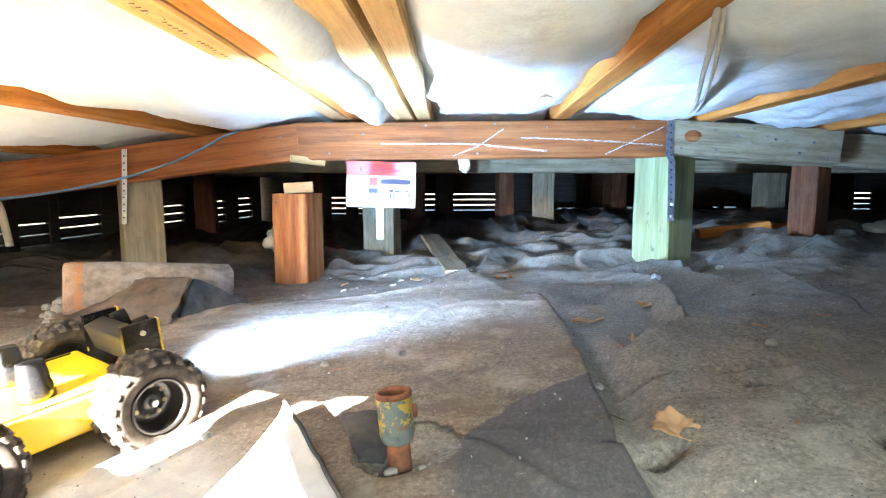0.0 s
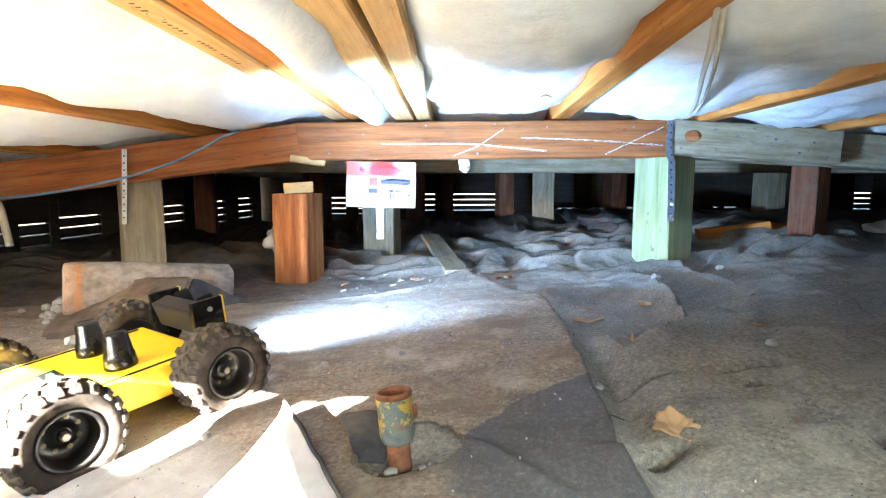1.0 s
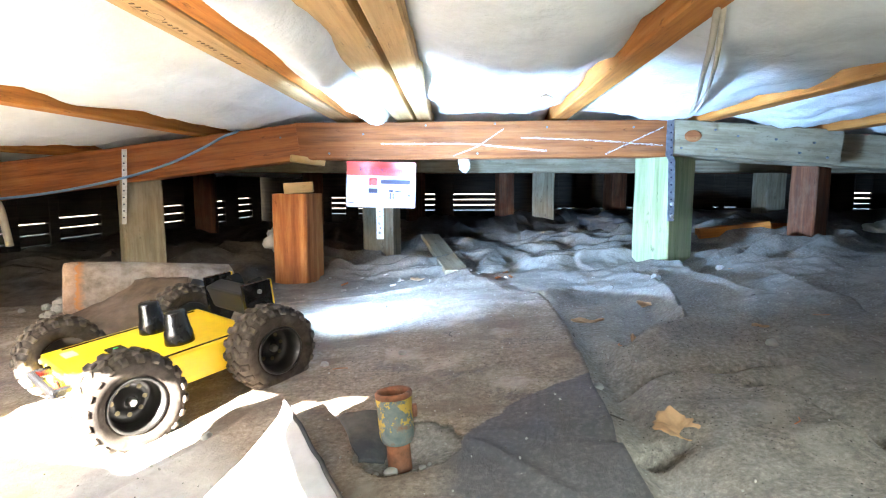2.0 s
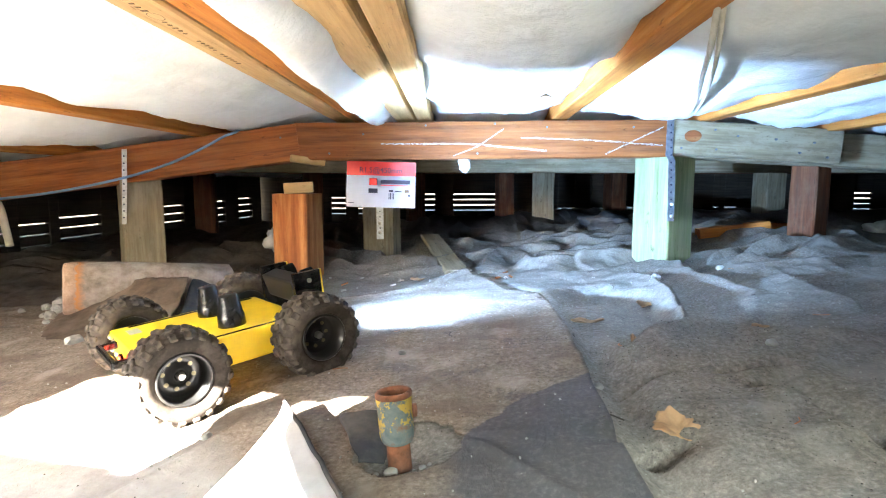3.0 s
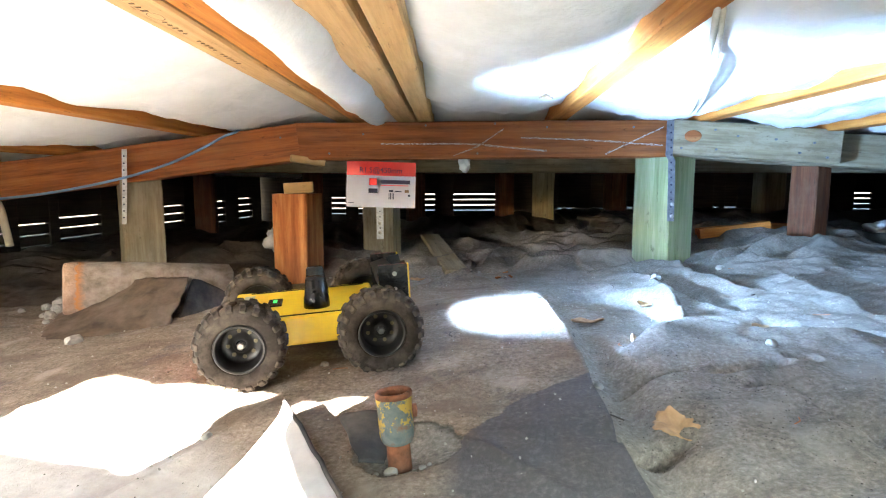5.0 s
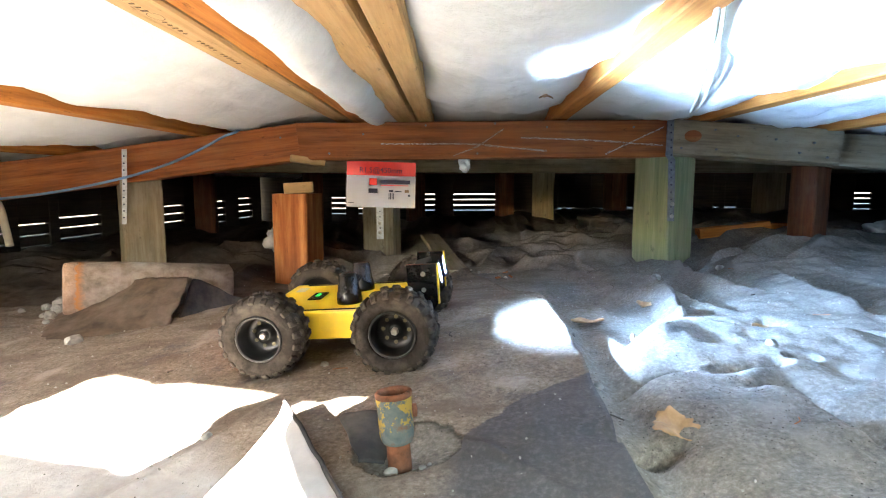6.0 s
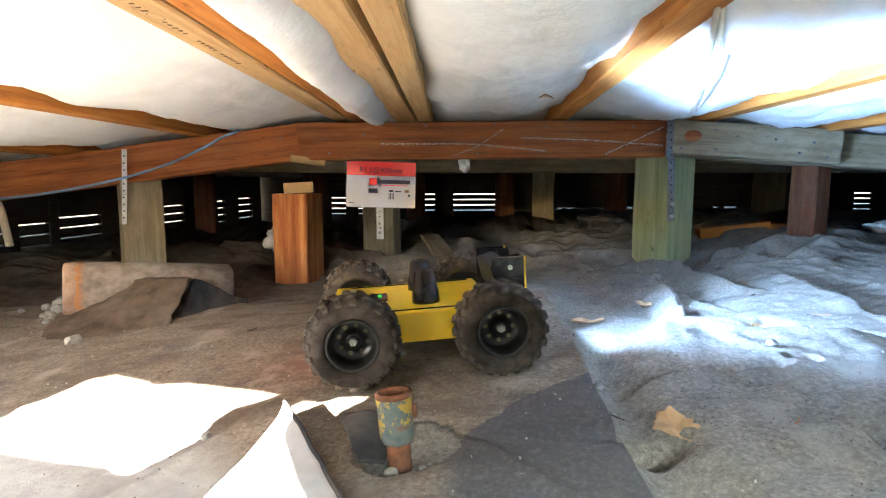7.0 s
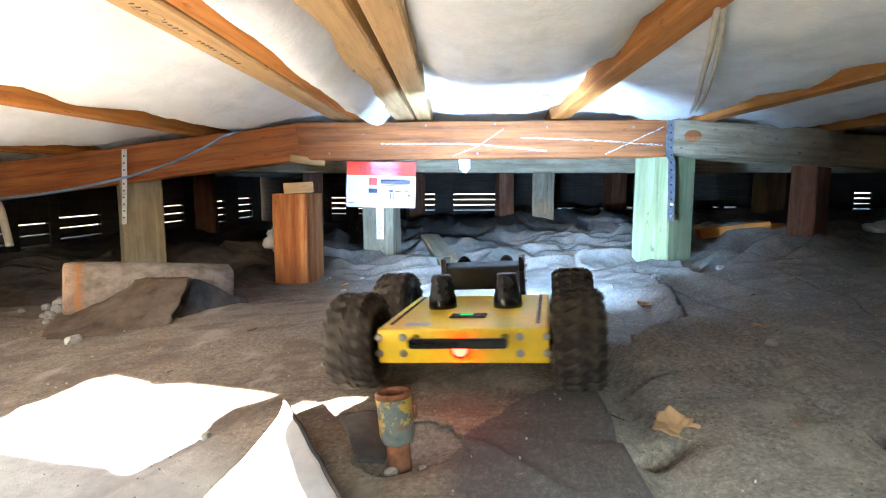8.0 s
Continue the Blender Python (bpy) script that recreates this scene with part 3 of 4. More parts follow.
slatted("wall_northwest", (-1.95, 1.9), (-1.55, 4.75), [(0.28, 0.5, 4, -0.06), (0.56, 0.72, 4, -0.08), (0.78, 1.05, 4, -0.06), (1.5, 1.78, 4, -0.04), (2.0, 2.3, 4, -0.03), (2.5, 2.72, 4, -0.02)],
        0.05, 0.0055, "slatted timber base wall with daylight between its boards")
slatted("wall_north", (-1.6, 4.8), (4.6, 4.8), [(0.65, 0.77, 4, -0.01), (0.88, 0.95, 3, -0.01), (1.4, 1.53, 4, 0.02), (1.69, 2.13, 4, 0.02), (2.58, 2.72, 1, 0.035), (2.86, 3.0, 1, 0.035), (3.17, 3.22, 1, 0.04), (3.9, 3.95, 1, 0.045), (4.0, 4.1, 1, 0.045), (5.1, 5.25, 4, 0.03)],
        0.045, 0.0065, "slatted timber base wall with daylight between its boards")


# ---- floor framing ----
def level_at(x):
    """Underside of the joists, lowered towards both ends to follow the lens's bowing."""
    if x < -0.43:
        return 0.43 - 0.13 * (-0.43 - x)
    return 0.445 - 0.075 * max(0, x - 0.62)


def joist(x0, x1, material, label, w=0.045, y0=None, y1=4.7, drop=0.0):
    """A floor joist over the bearers; x0 at y 0.6, x1 at y 1.75."""
    y0 = y0 or (0.17 if x0 < -0.2 else -0.13)
    sl = (x1 - x0) / 1.15
    xa, xb = x0 + sl * (y0 - 0.6), x1 + sl * (y1 - 1.75)
    z = level_at(x1) + 0.07 - drop
    return thing("floor_joist", beam(math.hypot(xb - xa, y1 - y0), w, 0.14, 40, 0.0012, 0.003, x0 * 9), material, label, "joist",
                 span((xa, y0, z), (xb, y1, z)), "floor joists")


joist(-1.2, -1.12, M_ORANGE, "orange-brown timber floor joist half buried in insulation")
joist(-0.76, -0.70, M_ORANGE, "orange-brown timber floor joist half buried in insulation")
joist(-0.316, -0.302, M_PINE, "pale pine floor joist with a stamped underside", 0.052)
joist(-0.262, -0.252, M_ORANGE, "orange pine floor joist beside a paler one", 0.05, drop=-0.003)
joist(-0.128, -0.113, M_PINE, "pale pine floor joist of a close pair", 0.058)
joist(-0.066, -0.055, M_PINE, "pale pine floor joist of a close pair", 0.043)
joist(0.275, 0.348, M_ORANGE, "orange-brown timber floor joist with ragged insulation", 0.045)
joist(0.72, 0.755, M_ORANGE, "orange-brown timber floor joist between insulation pads")
joist(1.10, 1.12, M_ORANGE, "orange-brown timber floor joist between insulation pads")
joist(1.52, 1.55, M_ORANGE, "orange-brown timber floor joist between insulation pads")
LINES = [(-1.62, -1.55), (-1.2, -1.12), (-0.76, -0.70), (-0.316, -0.302), (-0.262, -0.252), (-0.128, -0.113), (-0.066, -0.055), (0.271, 0.348), (0.72, 0.755), (1.10, 1.12), (1.52, 1.55), (2.0, 2.0)]


def wool_pad(k, line_a, line_b):
    """One strip of insulation that sags between two joists."""
    nx, ny = 26, 150
    bm = bmesh.new()
    rows = []
    for j in range(ny + 1):
        start = 0.17 if line_b[0] < -0.12 else -0.13
        y = start + (4.7 - start) * (j / ny) ** 1.25
        row = []
        a = line_a[0] + (line_a[1] - line_a[0]) * (y - 0.6) / 1.15 + 0.01
        b = line_b[0] + (line_b[1] - line_b[0]) * (y - 0.6) / 1.15 - 0.01
        for i in range(nx + 1):
            u = i / nx
            x = a + (b - a) * u
            low = 0.5 * (level_at(line_a[1]) + level_at(line_b[1])) + (u - 0.5) * (level_at(line_b[1]) - level_at(line_a[1]))
            sag = (math.sin(math.pi * u)) ** 0.55
            wob = noise.noise(Vector((x * 6, y * 2.5, k * 5.1))) + 0.7 * abs(noise.noise(Vector((x * 13, y * 8, k * 2.2)))) + 0.3 * noise.noise(Vector((x * 30, y * 22, k)))
            edge = 0.05 * noise.noise(Vector((k * 3 + (0 if u < 0.5 else 9), y * 5, 0)))
            z = low + 0.042 + edge * (1 - sag) - (0.045 + 0.02 * wob + (0.024 if line_b[1] - line_a[1] < 0.2 else 0.0)) * sag
            z += (0.05 if line_b[1] - line_a[1] < 0.2 else 0.03) * math.exp(-((y - 1.68) / 0.08) ** 2)
            z += 0.0035 * noise.noise(Vector((x * 50, y * 50, 3)))
            row.append(bm.verts.new((x, y, z)))
        rows.append(row)
    for j in range(ny):
        for i in range(nx):
            bm.faces.new((rows[j][i], rows[j][i + 1], rows[j + 1][i + 1], rows[j + 1][i]))
    ob = thing("insulation_pad", bm, M_WOOL, "white fluffy polyester insulation sagging between joists", "insulation", group="insulation pads", smooth=True)
    s = ob.modifiers.new("thickness", "SOLIDIFY")
    s.thickness, s.offset = 0.06, 1


for k, (la, lb) in enumerate(zip(LINES, LINES[1:])):
    if lb[0] - la[0] > 0.1:
        wool_pad(k, la, lb)

# bearers: front row in three lengths, tilted to follow the lens's bowing
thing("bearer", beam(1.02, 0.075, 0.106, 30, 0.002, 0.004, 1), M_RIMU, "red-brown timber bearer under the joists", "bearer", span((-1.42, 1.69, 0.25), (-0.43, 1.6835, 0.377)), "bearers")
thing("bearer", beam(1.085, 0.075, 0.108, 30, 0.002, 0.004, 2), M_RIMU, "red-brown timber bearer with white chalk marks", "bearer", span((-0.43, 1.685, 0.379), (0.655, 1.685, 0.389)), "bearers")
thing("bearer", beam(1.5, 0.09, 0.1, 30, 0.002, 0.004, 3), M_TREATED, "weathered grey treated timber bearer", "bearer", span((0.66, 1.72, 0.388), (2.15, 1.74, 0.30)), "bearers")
thing("timber_splice", beam(0.49, 0.045, 0.098, 16, 0.0015, 0.004, 4), M_TREATED, "weathered grey splice plank nailed on the bearer", "plank", span((0.655, 1.645, 0.392), (1.14, 1.65, 0.362)))
knot = thing("timber_knot", lathe([(0.0, -0.001), (0.021, -0.001), (0.019, 0.0012), (0.008, 0.0022), (0.0, 0.002)], 28), M_SPLIT, "orange knot in the splice plank", "knot", Matrix.Translation((0.712, 1.6235, 0.393)) @ Matrix.Rotation(radians(90), 4, "X") @ Matrix.Diagonal((1.25, 0.85, 1, 1)), smooth=True)
for kx, kz in ((0.775, 0.415), (0.78, 0.36), (0.84, 0.40), (0.95, 0.395), (1.02, 0.36), (1.06, 0.39), (1.1, 0.35), (0.68, 0.36)):
    thing("nail", lathe([(0.0, 0.003), (0.003, 0.0025), (0.0032, 0.0), (0.003, -0.004)], 10), M_DARKSTEEL, "nail head in the splice plank", "nail", Matrix.Translation((kx, 1.6225, kz - 0.04 * (kx - 0.66))) @ Matrix.Rotation(radians(90), 4, "X"), "nails")
for kx, kz in ((-0.47, 0.39), (-0.23, 0.40), (-0.05, 0.425), (0.15, 0.43), (0.3, 0.42), (0.55, 0.42), (0.1, 0.345), (-0.33, 0.345)):
    thing("nail", lathe([(0.0, 0.003), (0.003, 0.0025), (0.0032, 0.0), (0.003, -0.004)], 10), M_DARKSTEEL, "rusty nail head in the bearer", "nail", Matrix.Translation((kx, 1.6465, kz)) @ Matrix.Rotation(radians(90), 4, "X"), "nails")
# thin bent tube for the pale pipe hanging at the far left
thing("hanging_pipe", tube([(-1.42, 1.75, 0.24), (-1.36, 1.72, 0.19), (-1.33, 1.7, 0.12), (-1.315, 1.69, 0.07)], 0.011), M_CREAM, "pale pipe hanging down by the bearer", "root", smooth=True)
thing("bearer", beam(6.0, 0.09, 0.1, 30, 0.002, 0.004, 5), M_TREATED, "pale treated timber bearer of the second row", "bearer", pose(1.3, 2.32, 0.35), "bearers")
thing("bearer", beam(6.0, 0.09, 0.1, 30, 0.002, 0.004, 6), M_OLD, "dark timber bearer of a back row", "bearer", pose(1.3, 3.2, 0.37), "bearers")
thing("bearer", beam(6.0, 0.09, 0.1, 30, 0.002, 0.004, 7), M_OLD, "dark timber bearer of a back row", "bearer", pose(1.3, 4.1, 0.37), "bearers")


def pile(x, y, top, w, yaw, material, label, seed, depth=0.08, lean=(0, 0)):
    g = ground_level(x, y) - depth
    h = top - g
    m = pose(x, y, g + h / 2, lean[0], lean[1], 0) @ Matrix.Rotation(radians(yaw), 4, "Z") @ Matrix.Rotation(radians(-90), 4, "Y")
    return thing("timber_post", beam(h, w, w, 18, 0.002, 0.004, seed), material, label, "pile", m, "foundation piles")


pile(0.672, 1.715, 0.335, 0.125, -55, M_GREEN, "pale green treated square timber pile", 11)
pile(-0.445, 1.72, 0.228, 0.112, -14, M_SPLIT, "split red-brown timber pile stopping short of the bearer", 12)
pile(-0.926, 1.72, 0.275, 0.112, 35, M_TREATED, "weathered grey-green timber pile", 13)
pile(1.145, 1.76, 0.33, 0.08, 30, M_OLD, "narrow red-brown square timber pile", 14)
pile(-0.235, 2.16, 0.33, 0.12, -8, M_TREATED, "pale treated timber pile with a nailed strap", 15)
pile(0.56, 3.15, 0.33, 0.12, -10, M_TREATED, "grey treated timber pile in a back row", 16)
pile(0.36, 3.3, 0.33, 0.09, 10, M_OLD, "dark timber pile in a back row", 17)
pile(1.85, 3.2, 0.33, 0.12, 10, M_TREATED, "grey timber pile in a back row", 18)
pile(2.3, 2.35, 0.31, 0.12, 10, M_TREATED, "grey timber pile in a back row", 19)
pile(-1.35, 3.2, 0.33, 0.11, 15, M_OLD, "dark timber pile in a back row", 20)
pile(-0.75, 3.25, 0.33, 0.11, 15, M_OLD, "dark timber pile in a back row", 21)
pile(1.25, 4.1, 0.33, 0.12, 15, M_OLD, "dark timber pile in a back row", 22)
pile(-0.2, 4.1, 0.33, 0.12, 15, M_OLD, "dark timber pile in a back row", 23)
thing("packing_block", box(0.085, 0.07, 0.032, (0, 0, 0), 0.004), M_PINE, "small offcut block on top of the short pile", "block", pose(-0.435, 1.70, 0.246, 0, -3, 12))
thing("timber_wedge", box(0.1, 0.05, 0.02, (0, 0, 0), 0.004), M_PINE, "pale wedge under the bearer", "wedge", pose(-0.4, 1.67, 0.325, 0, 8, 20))


# ---- small fittings ----
def strap(points, width, material, label, bolts=()):
    """A perforated strap: a bent flat band with bolt heads."""
    root = empty("metal_strap", label, "strap", group="straps")
    bm = bmesh.new()
    pts = [Vector(p) for p in points]
    side = Vector((width / 2, 0, 0))
    rows = [(bm.verts.new(p - side), bm.verts.new(p + side)) for p in pts]
    for a, b in zip(rows, rows[1:]):
        bm.faces.new((a[0], a[1], b[1], b[0]))
    band = part("band", bm, material, root)
    s = band.modifiers.new("thickness", "SOLIDIFY")
    s.thickness = 0.0015
    n = int((pts[-1] - pts[0]).length / 0.02)
    for i in range(1, n):
        p = pts[0].lerp(pts[-1], i / n)
        # flat dark discs stand in for the shade inside the punched holes
        part("hole", lathe([(0.0025, 0), (0.0025, 0.0004), (0.0, 0.0004)], 10), M_INK, root, m=Matrix.Translation(p + Vector((0, -0.0022, 0))) @ Matrix.Rotation(radians(90), 4, "X"))
    for p in bolts:
        part("bolt", lathe([(0.006, 0), (0.006, 0.003), (0.003, 0.005), (0.0, 0.005)], 12), M_CHROME, root, "zinc bolt head", m=Matrix.Translation(p) @ Matrix.Rotation(radians(90), 4, "X"))
    return root


strap([(0.645, 1.618, 0.444), (0.645, 1.619, 0.338), (0.655, 1.622, 0.325), (0.658, 1.618, 0.15)], 0.02, M_DARKSTEEL, "dull perforated steel strap from bearer to pile", [(0.658, 1.613, 0.2), (0.658, 1.613, 0.165)])
strap([(-0.90, 1.605, 0.355), (-0.92, 1.63, 0.25), (-0.935, 1.642, 0.14)], 0.014, M_STEEL, "galvanised perforated strap from bearer to pile")
strap([(-0.235, 2.09, 0.3), (-0.235, 2.09, 0.05)], 0.026, M_STEEL, "galvanised strap on the pale pile", [(-0.235, 2.087, 0.075), (-0.235, 2.087, 0.11)])


def chalk(points, width, label):
    bm = bmesh.new()
    prev = None
    n = 40
    pts = [Vector(p) for p in points]
    for i in range(n + 1):
        t = i / n * (len(pts) - 1)
        k = min(int(t), len(pts) - 2)
        p = pts[k].lerp(pts[k + 1], t - k)
        w = width * (0.5 + 0.8 * abs(noise.noise(Vector((i * 0.7, p.x * 9, 5)))))
        off = 0.0015 * noise.noise(Vector((i * 0.9, 1, p.x * 5)))
        cur = (bm.verts.new((p.x, p.y, p.z + off - w)), bm.verts.new((p.x, p.y, p.z + off + w)))
        if prev:
            bm.faces.new((prev[0], prev[1], cur[1], cur[0]))
        prev = cur
    thing("chalk_mark", bm, M_CHALK, label, "chalk mark", group="chalk marks")


YF = 1.6435
chalk([(-0.18, YF, 0.372), (0.08, YF, 0.372), (0.30, YF, 0.352)], 0.0035, "white chalk line drawn on the bearer")
chalk([(0.03, YF, 0.338), (0.1, YF, 0.365), (0.175, YF, 0.415)], 0.003, "white chalk cross stroke on the bearer")
chalk([(0.225, YF, 0.39), (0.42, YF, 0.383), (0.635, YF, 0.368)], 0.003, "white chalk line drawn on the bearer")
chalk([(0.47, YF, 0.343), (0.56, YF, 0.385), (0.635, YF, 0.42)], 0.003, "white chalk cross stroke on the bearer")


def letters(name, text, size, material, parent, m, label=""):
    cu = bpy.data.curves.new(name, "FONT")
    cu.body, cu.size, cu.align_x, cu.align_y, cu.extrude = text, size, "CENTER", "CENTER", 0.0003
    tmp = new("tmp", cu)
    me = bpy.data.meshes.new_from_object(tmp)
    bpy.data.objects.remove(tmp)
    me.materials.clear()
    me.materials.append(material)
    ob = new(name, me)
    ob.parent, ob.matrix_basis = parent, m
    if label:
        ob["label"] = label
    return ob


def pack_label():
    root = empty("pack_label", "red and white insulation pack label hanging from the bearer", "label", pose(-0.18, 1.64, 0.259, -2, 1.5, 3))

    def film(x0, x1, z0, z1, off=0.0):
        bm = bmesh.new()
        n = 12
        rows = []
        for i in range(n + 1):
            x = x0 + (x1 - x0) * i / n
            rows.append([bm.verts.new((x, off + 0.006 * math.sin(x * 40) + 0.004 * math.sin(z * 60), z)) for z in (z0, (z0 + z1) / 2, z1)])
        for a, b in zip(rows, rows[1:]):
            for k in (0, 1):
                bm.faces.new((a[k], b[k], b[k + 1], a[k + 1]))
        return bm
    part("film", film(-0.1, 0.1, -0.07, 0.022), M_PAPER, root, "white printed film", True)
    part("header", film(-0.1, 0.1, 0.022, 0.062), M_RED, root, "red printed band", True)
    up = pose(0, -0.017, 0.036, 90, 0, 0)
    letters("print", "R1.5@450mm", 0.021, M_INK, root, up)
    for x, z, w, h, mt in ((-0.022, 0.004, 0.022, 0.02, M_RED), (0.042, 0.004, 0.084, 0.011, M_INK), (0.04, -0.006, 0.078, 0.002, M_RED), (-0.022, -0.022, 0.026, 0.013, M_INK), (0.024, -0.037, 0.002, 0.018, M_INK), (0.028, -0.037, 0.003, 0.018, M_INK), (0.033, -0.037, 0.002, 0.018, M_INK), (0.037, -0.037, 0.002, 0.018, M_INK),
                           (0.03, -0.022, 0.012, 0.006, M_INK), (0.05, -0.023, 0.02, 0.003, M_INK), (0.075, -0.022, 0.012, 0.008, M_STAMP), (0.082, -0.034, 0.006, 0.006, M_INK), (-0.085, -0.058, 0.016, 0.002, M_INK)):
        part("printed_bar", box(w, 0.0006, h, (x, -0.0135, z)), mt, root)


pack_label()
thing("blue_cable", tube([(-1.45, 1.61, 0.196), (-1.268, 1.61, 0.215), (-1.105, 1.61, 0.235), (-0.916, 1.61, 0.273), (-0.777, 1.61, 0.315), (-0.679, 1.61, 0.359), (-0.621, 1.615, 0.391), (-0.584, 1.625, 0.408), (-0.57, 1.68, 0.45)], 0.0035), M_BLUE, "thin blue cable draped along the bearer", "cable", smooth=True)
thing("cream_cable", tube([(0.27, 0.57, 0.46), (0.324, 0.7, 0.432), (0.405, 0.9, 0.428), (0.54, 1.23, 0.427), (0.655, 1.56, 0.436), (0.69, 1.75, 0.47)], 0.004), M_CREAM, "loose cream cable hanging below the insulation", "cable", smooth=True)
thing("cream_cable", tube([(0.275, 0.57, 0.46), (0.333, 0.7, 0.432), (0.42, 0.9, 0.428), (0.553, 1.23, 0.427), (0.662, 1.55, 0.436), (0.7, 1.75, 0.47)], 0.003), M_CREAM, "loose cream cable hanging below the insulation", "cable", smooth=True)


# ---- things on the ground ----
def rough_round(profile, n, amp, scale, seed):
    bm = lathe(profile, n, "Z", profile[0][0] == 0)
    for v in bm.verts:
        q = noise.noise_vector(v.co * scale + Vector((seed, seed, 0)))
        v.co += q * amp
    return bm


log_a, log_b = Vector((-0.862, 1.25, 0.022)), Vector((-0.562, 1.456, -0.002))
log_len = (log_b - log_a).length
log_m = Matrix.Translation(log_a) @ (log_b - log_a).to_track_quat("Z", "Y").to_matrix().to_4x4()
thing("fallen_post", rough_round([(0.0, 0.004), (0.03, 0.003), (0.055, 0.0), (0.0595, 0.003), (0.061, 0.03), (0.06, log_len * 0.3), (0.056, log_len * 0.7), (0.05, log_len - 0.004), (0.044, log_len), (0.0, log_len)], 36, 0.003, 25, 3),
      M_LOG, "fallen round concrete pile stained with rust, lying in the dust", "pile", log_m, smooth=True)


def stub_pipe():
    root = empty("pipe_stub", "rusty iron pipe stub with flaking yellow paint in a torn hole", "pipe", pose(-0.042, 0.523, ground_level(-0.042, 0.523) + 0.001, -4, -5, 0))
    part("pipe", rough_round([(0.0095, 0), (0.0118, 0), (0.0118, 0.04), (0.0095, 0.04), (0.0095, 0)], 28, 0.0006, 90, 1), M_RUST, root, "rusty iron pipe", True)
    part("socket", rough_round([(0.0115, 0.027), (0.0145, 0.028), (0.0165, 0.033), (0.0172, 0.037), (0.0172, 0.068), (0.0178, 0.07), (0.0178, 0.075), (0.0136, 0.075), (0.0134, 0.04), (0.0115, 0.04), (0.0115, 0.027)], 32, 0.0005, 90, 2), M_PIPE, root, "socket with flaking yellow paint", True)
    part("rim", rough_round([(0.0134, 0.074), (0.0181, 0.073), (0.0184, 0.077), (0.0172, 0.0785), (0.0142, 0.078), (0.0134, 0.074)], 32, 0.0004, 120, 3), M_RUST, root, "rusty rim", True)
    part("bore", lathe([(0.0131, 0.0745), (0.0129, 0.041), (0.0, 0.041)], 28, "Z", False), M_RUST, root, "rusty inner wall", True)
    part("lug", box(0.006, 0.008, 0.012, (0.0185, 0.002, 0.057), 0.002), M_RUST, root)


stub_pipe()


def pebble(x, y, r, material, label, seed, squash=0.7, category="stone", name="stone"):
    bm = bmesh.new()
    bmesh.ops.create_icosphere(bm, subdivisions=2, radius=r)
    for v in bm.verts:
        v.co *= 1 + 0.35 * noise.noise(v.co * (1.6 / r) + Vector((seed, 0, 0)))
        v.co.z *= squash
    top = sheet_level(x, y) if sheet_keep(x, y) else ground_level(x, y)
    thing(name, bm, material, label, category, pose(x, y, top + r * squash * 0.45, 0, 0, seed * 50), "loose stones")


for i, (x, y, r) in enumerate(((-0.049, 0.506, 0.0078), (-0.027, 0.509, 0.0026), (-0.02, 0.512, 0.0038), (-0.013, 0.514, 0.0024), (-0.064, 0.509, 0.0024), (-0.71, 1.05, 0.016), (-0.267, 0.603, 0.007),
                               (0.19, 0.66, 0.006), (0.5, 1.3, 0.012), (-0.06, 0.8, 0.006), (-0.17, 0.78, 0.006), (-0.3, 0.47, 0.006), (0.75, 1.5, 0.012), (0.44, 0.73, 0.008))):
    pebble(x, y, r, M_STONE, "pale crumb of stone in the dust", i)

for i, (x, y, r) in enumerate(((-0.905, 1.3, 0.02), (-0.92, 1.34, 0.028), (-0.935, 1.38, 0.024), (-0.895, 1.25, 0.013), (-0.925, 1.27, 0.008), (-0.98, 1.36, 0.012), (-0.87, 1.2, 0.007), (-1.02, 1.33, 0.008))):
    pebble(x, y, r, M_STONE, "broken lump of stained concrete beside the fallen pile", 20 + i, 0.9, "rubble", "rubble")

crumbs = bmesh.new()
rnd = random.Random(4)
for i in range(1500):
    x, y = rnd.uniform(-0.9, 1.3), rnd.uniform(0.35, 1.9)
    r = rnd.choice((0.0008, 0.001, 0.001, 0.0013, 0.0014, 0.0019))
    top = sheet_level(x, y) if sheet_keep(x, y) else ground_level(x, y)
    vs = [crumbs.verts.new((x + r * rnd.uniform(0.6, 1.3) * a, y + r * rnd.uniform(0.6, 1.3) * b, top + r * 0.5 + r * c)) for a, b, c in ((1, 0, 0), (-0.5, 0.87, 0), (-0.5, -0.87, 0), (0, 0, 1), (0, 0, -1))]
    for a, b, c in ((0, 1, 3), (1, 2, 3), (2, 0, 3), (1, 0, 4), (2, 1, 4), (0, 2, 4)):
        crumbs.faces.new((vs[a], vs[b], vs[c]))
specks = bmesh.new()
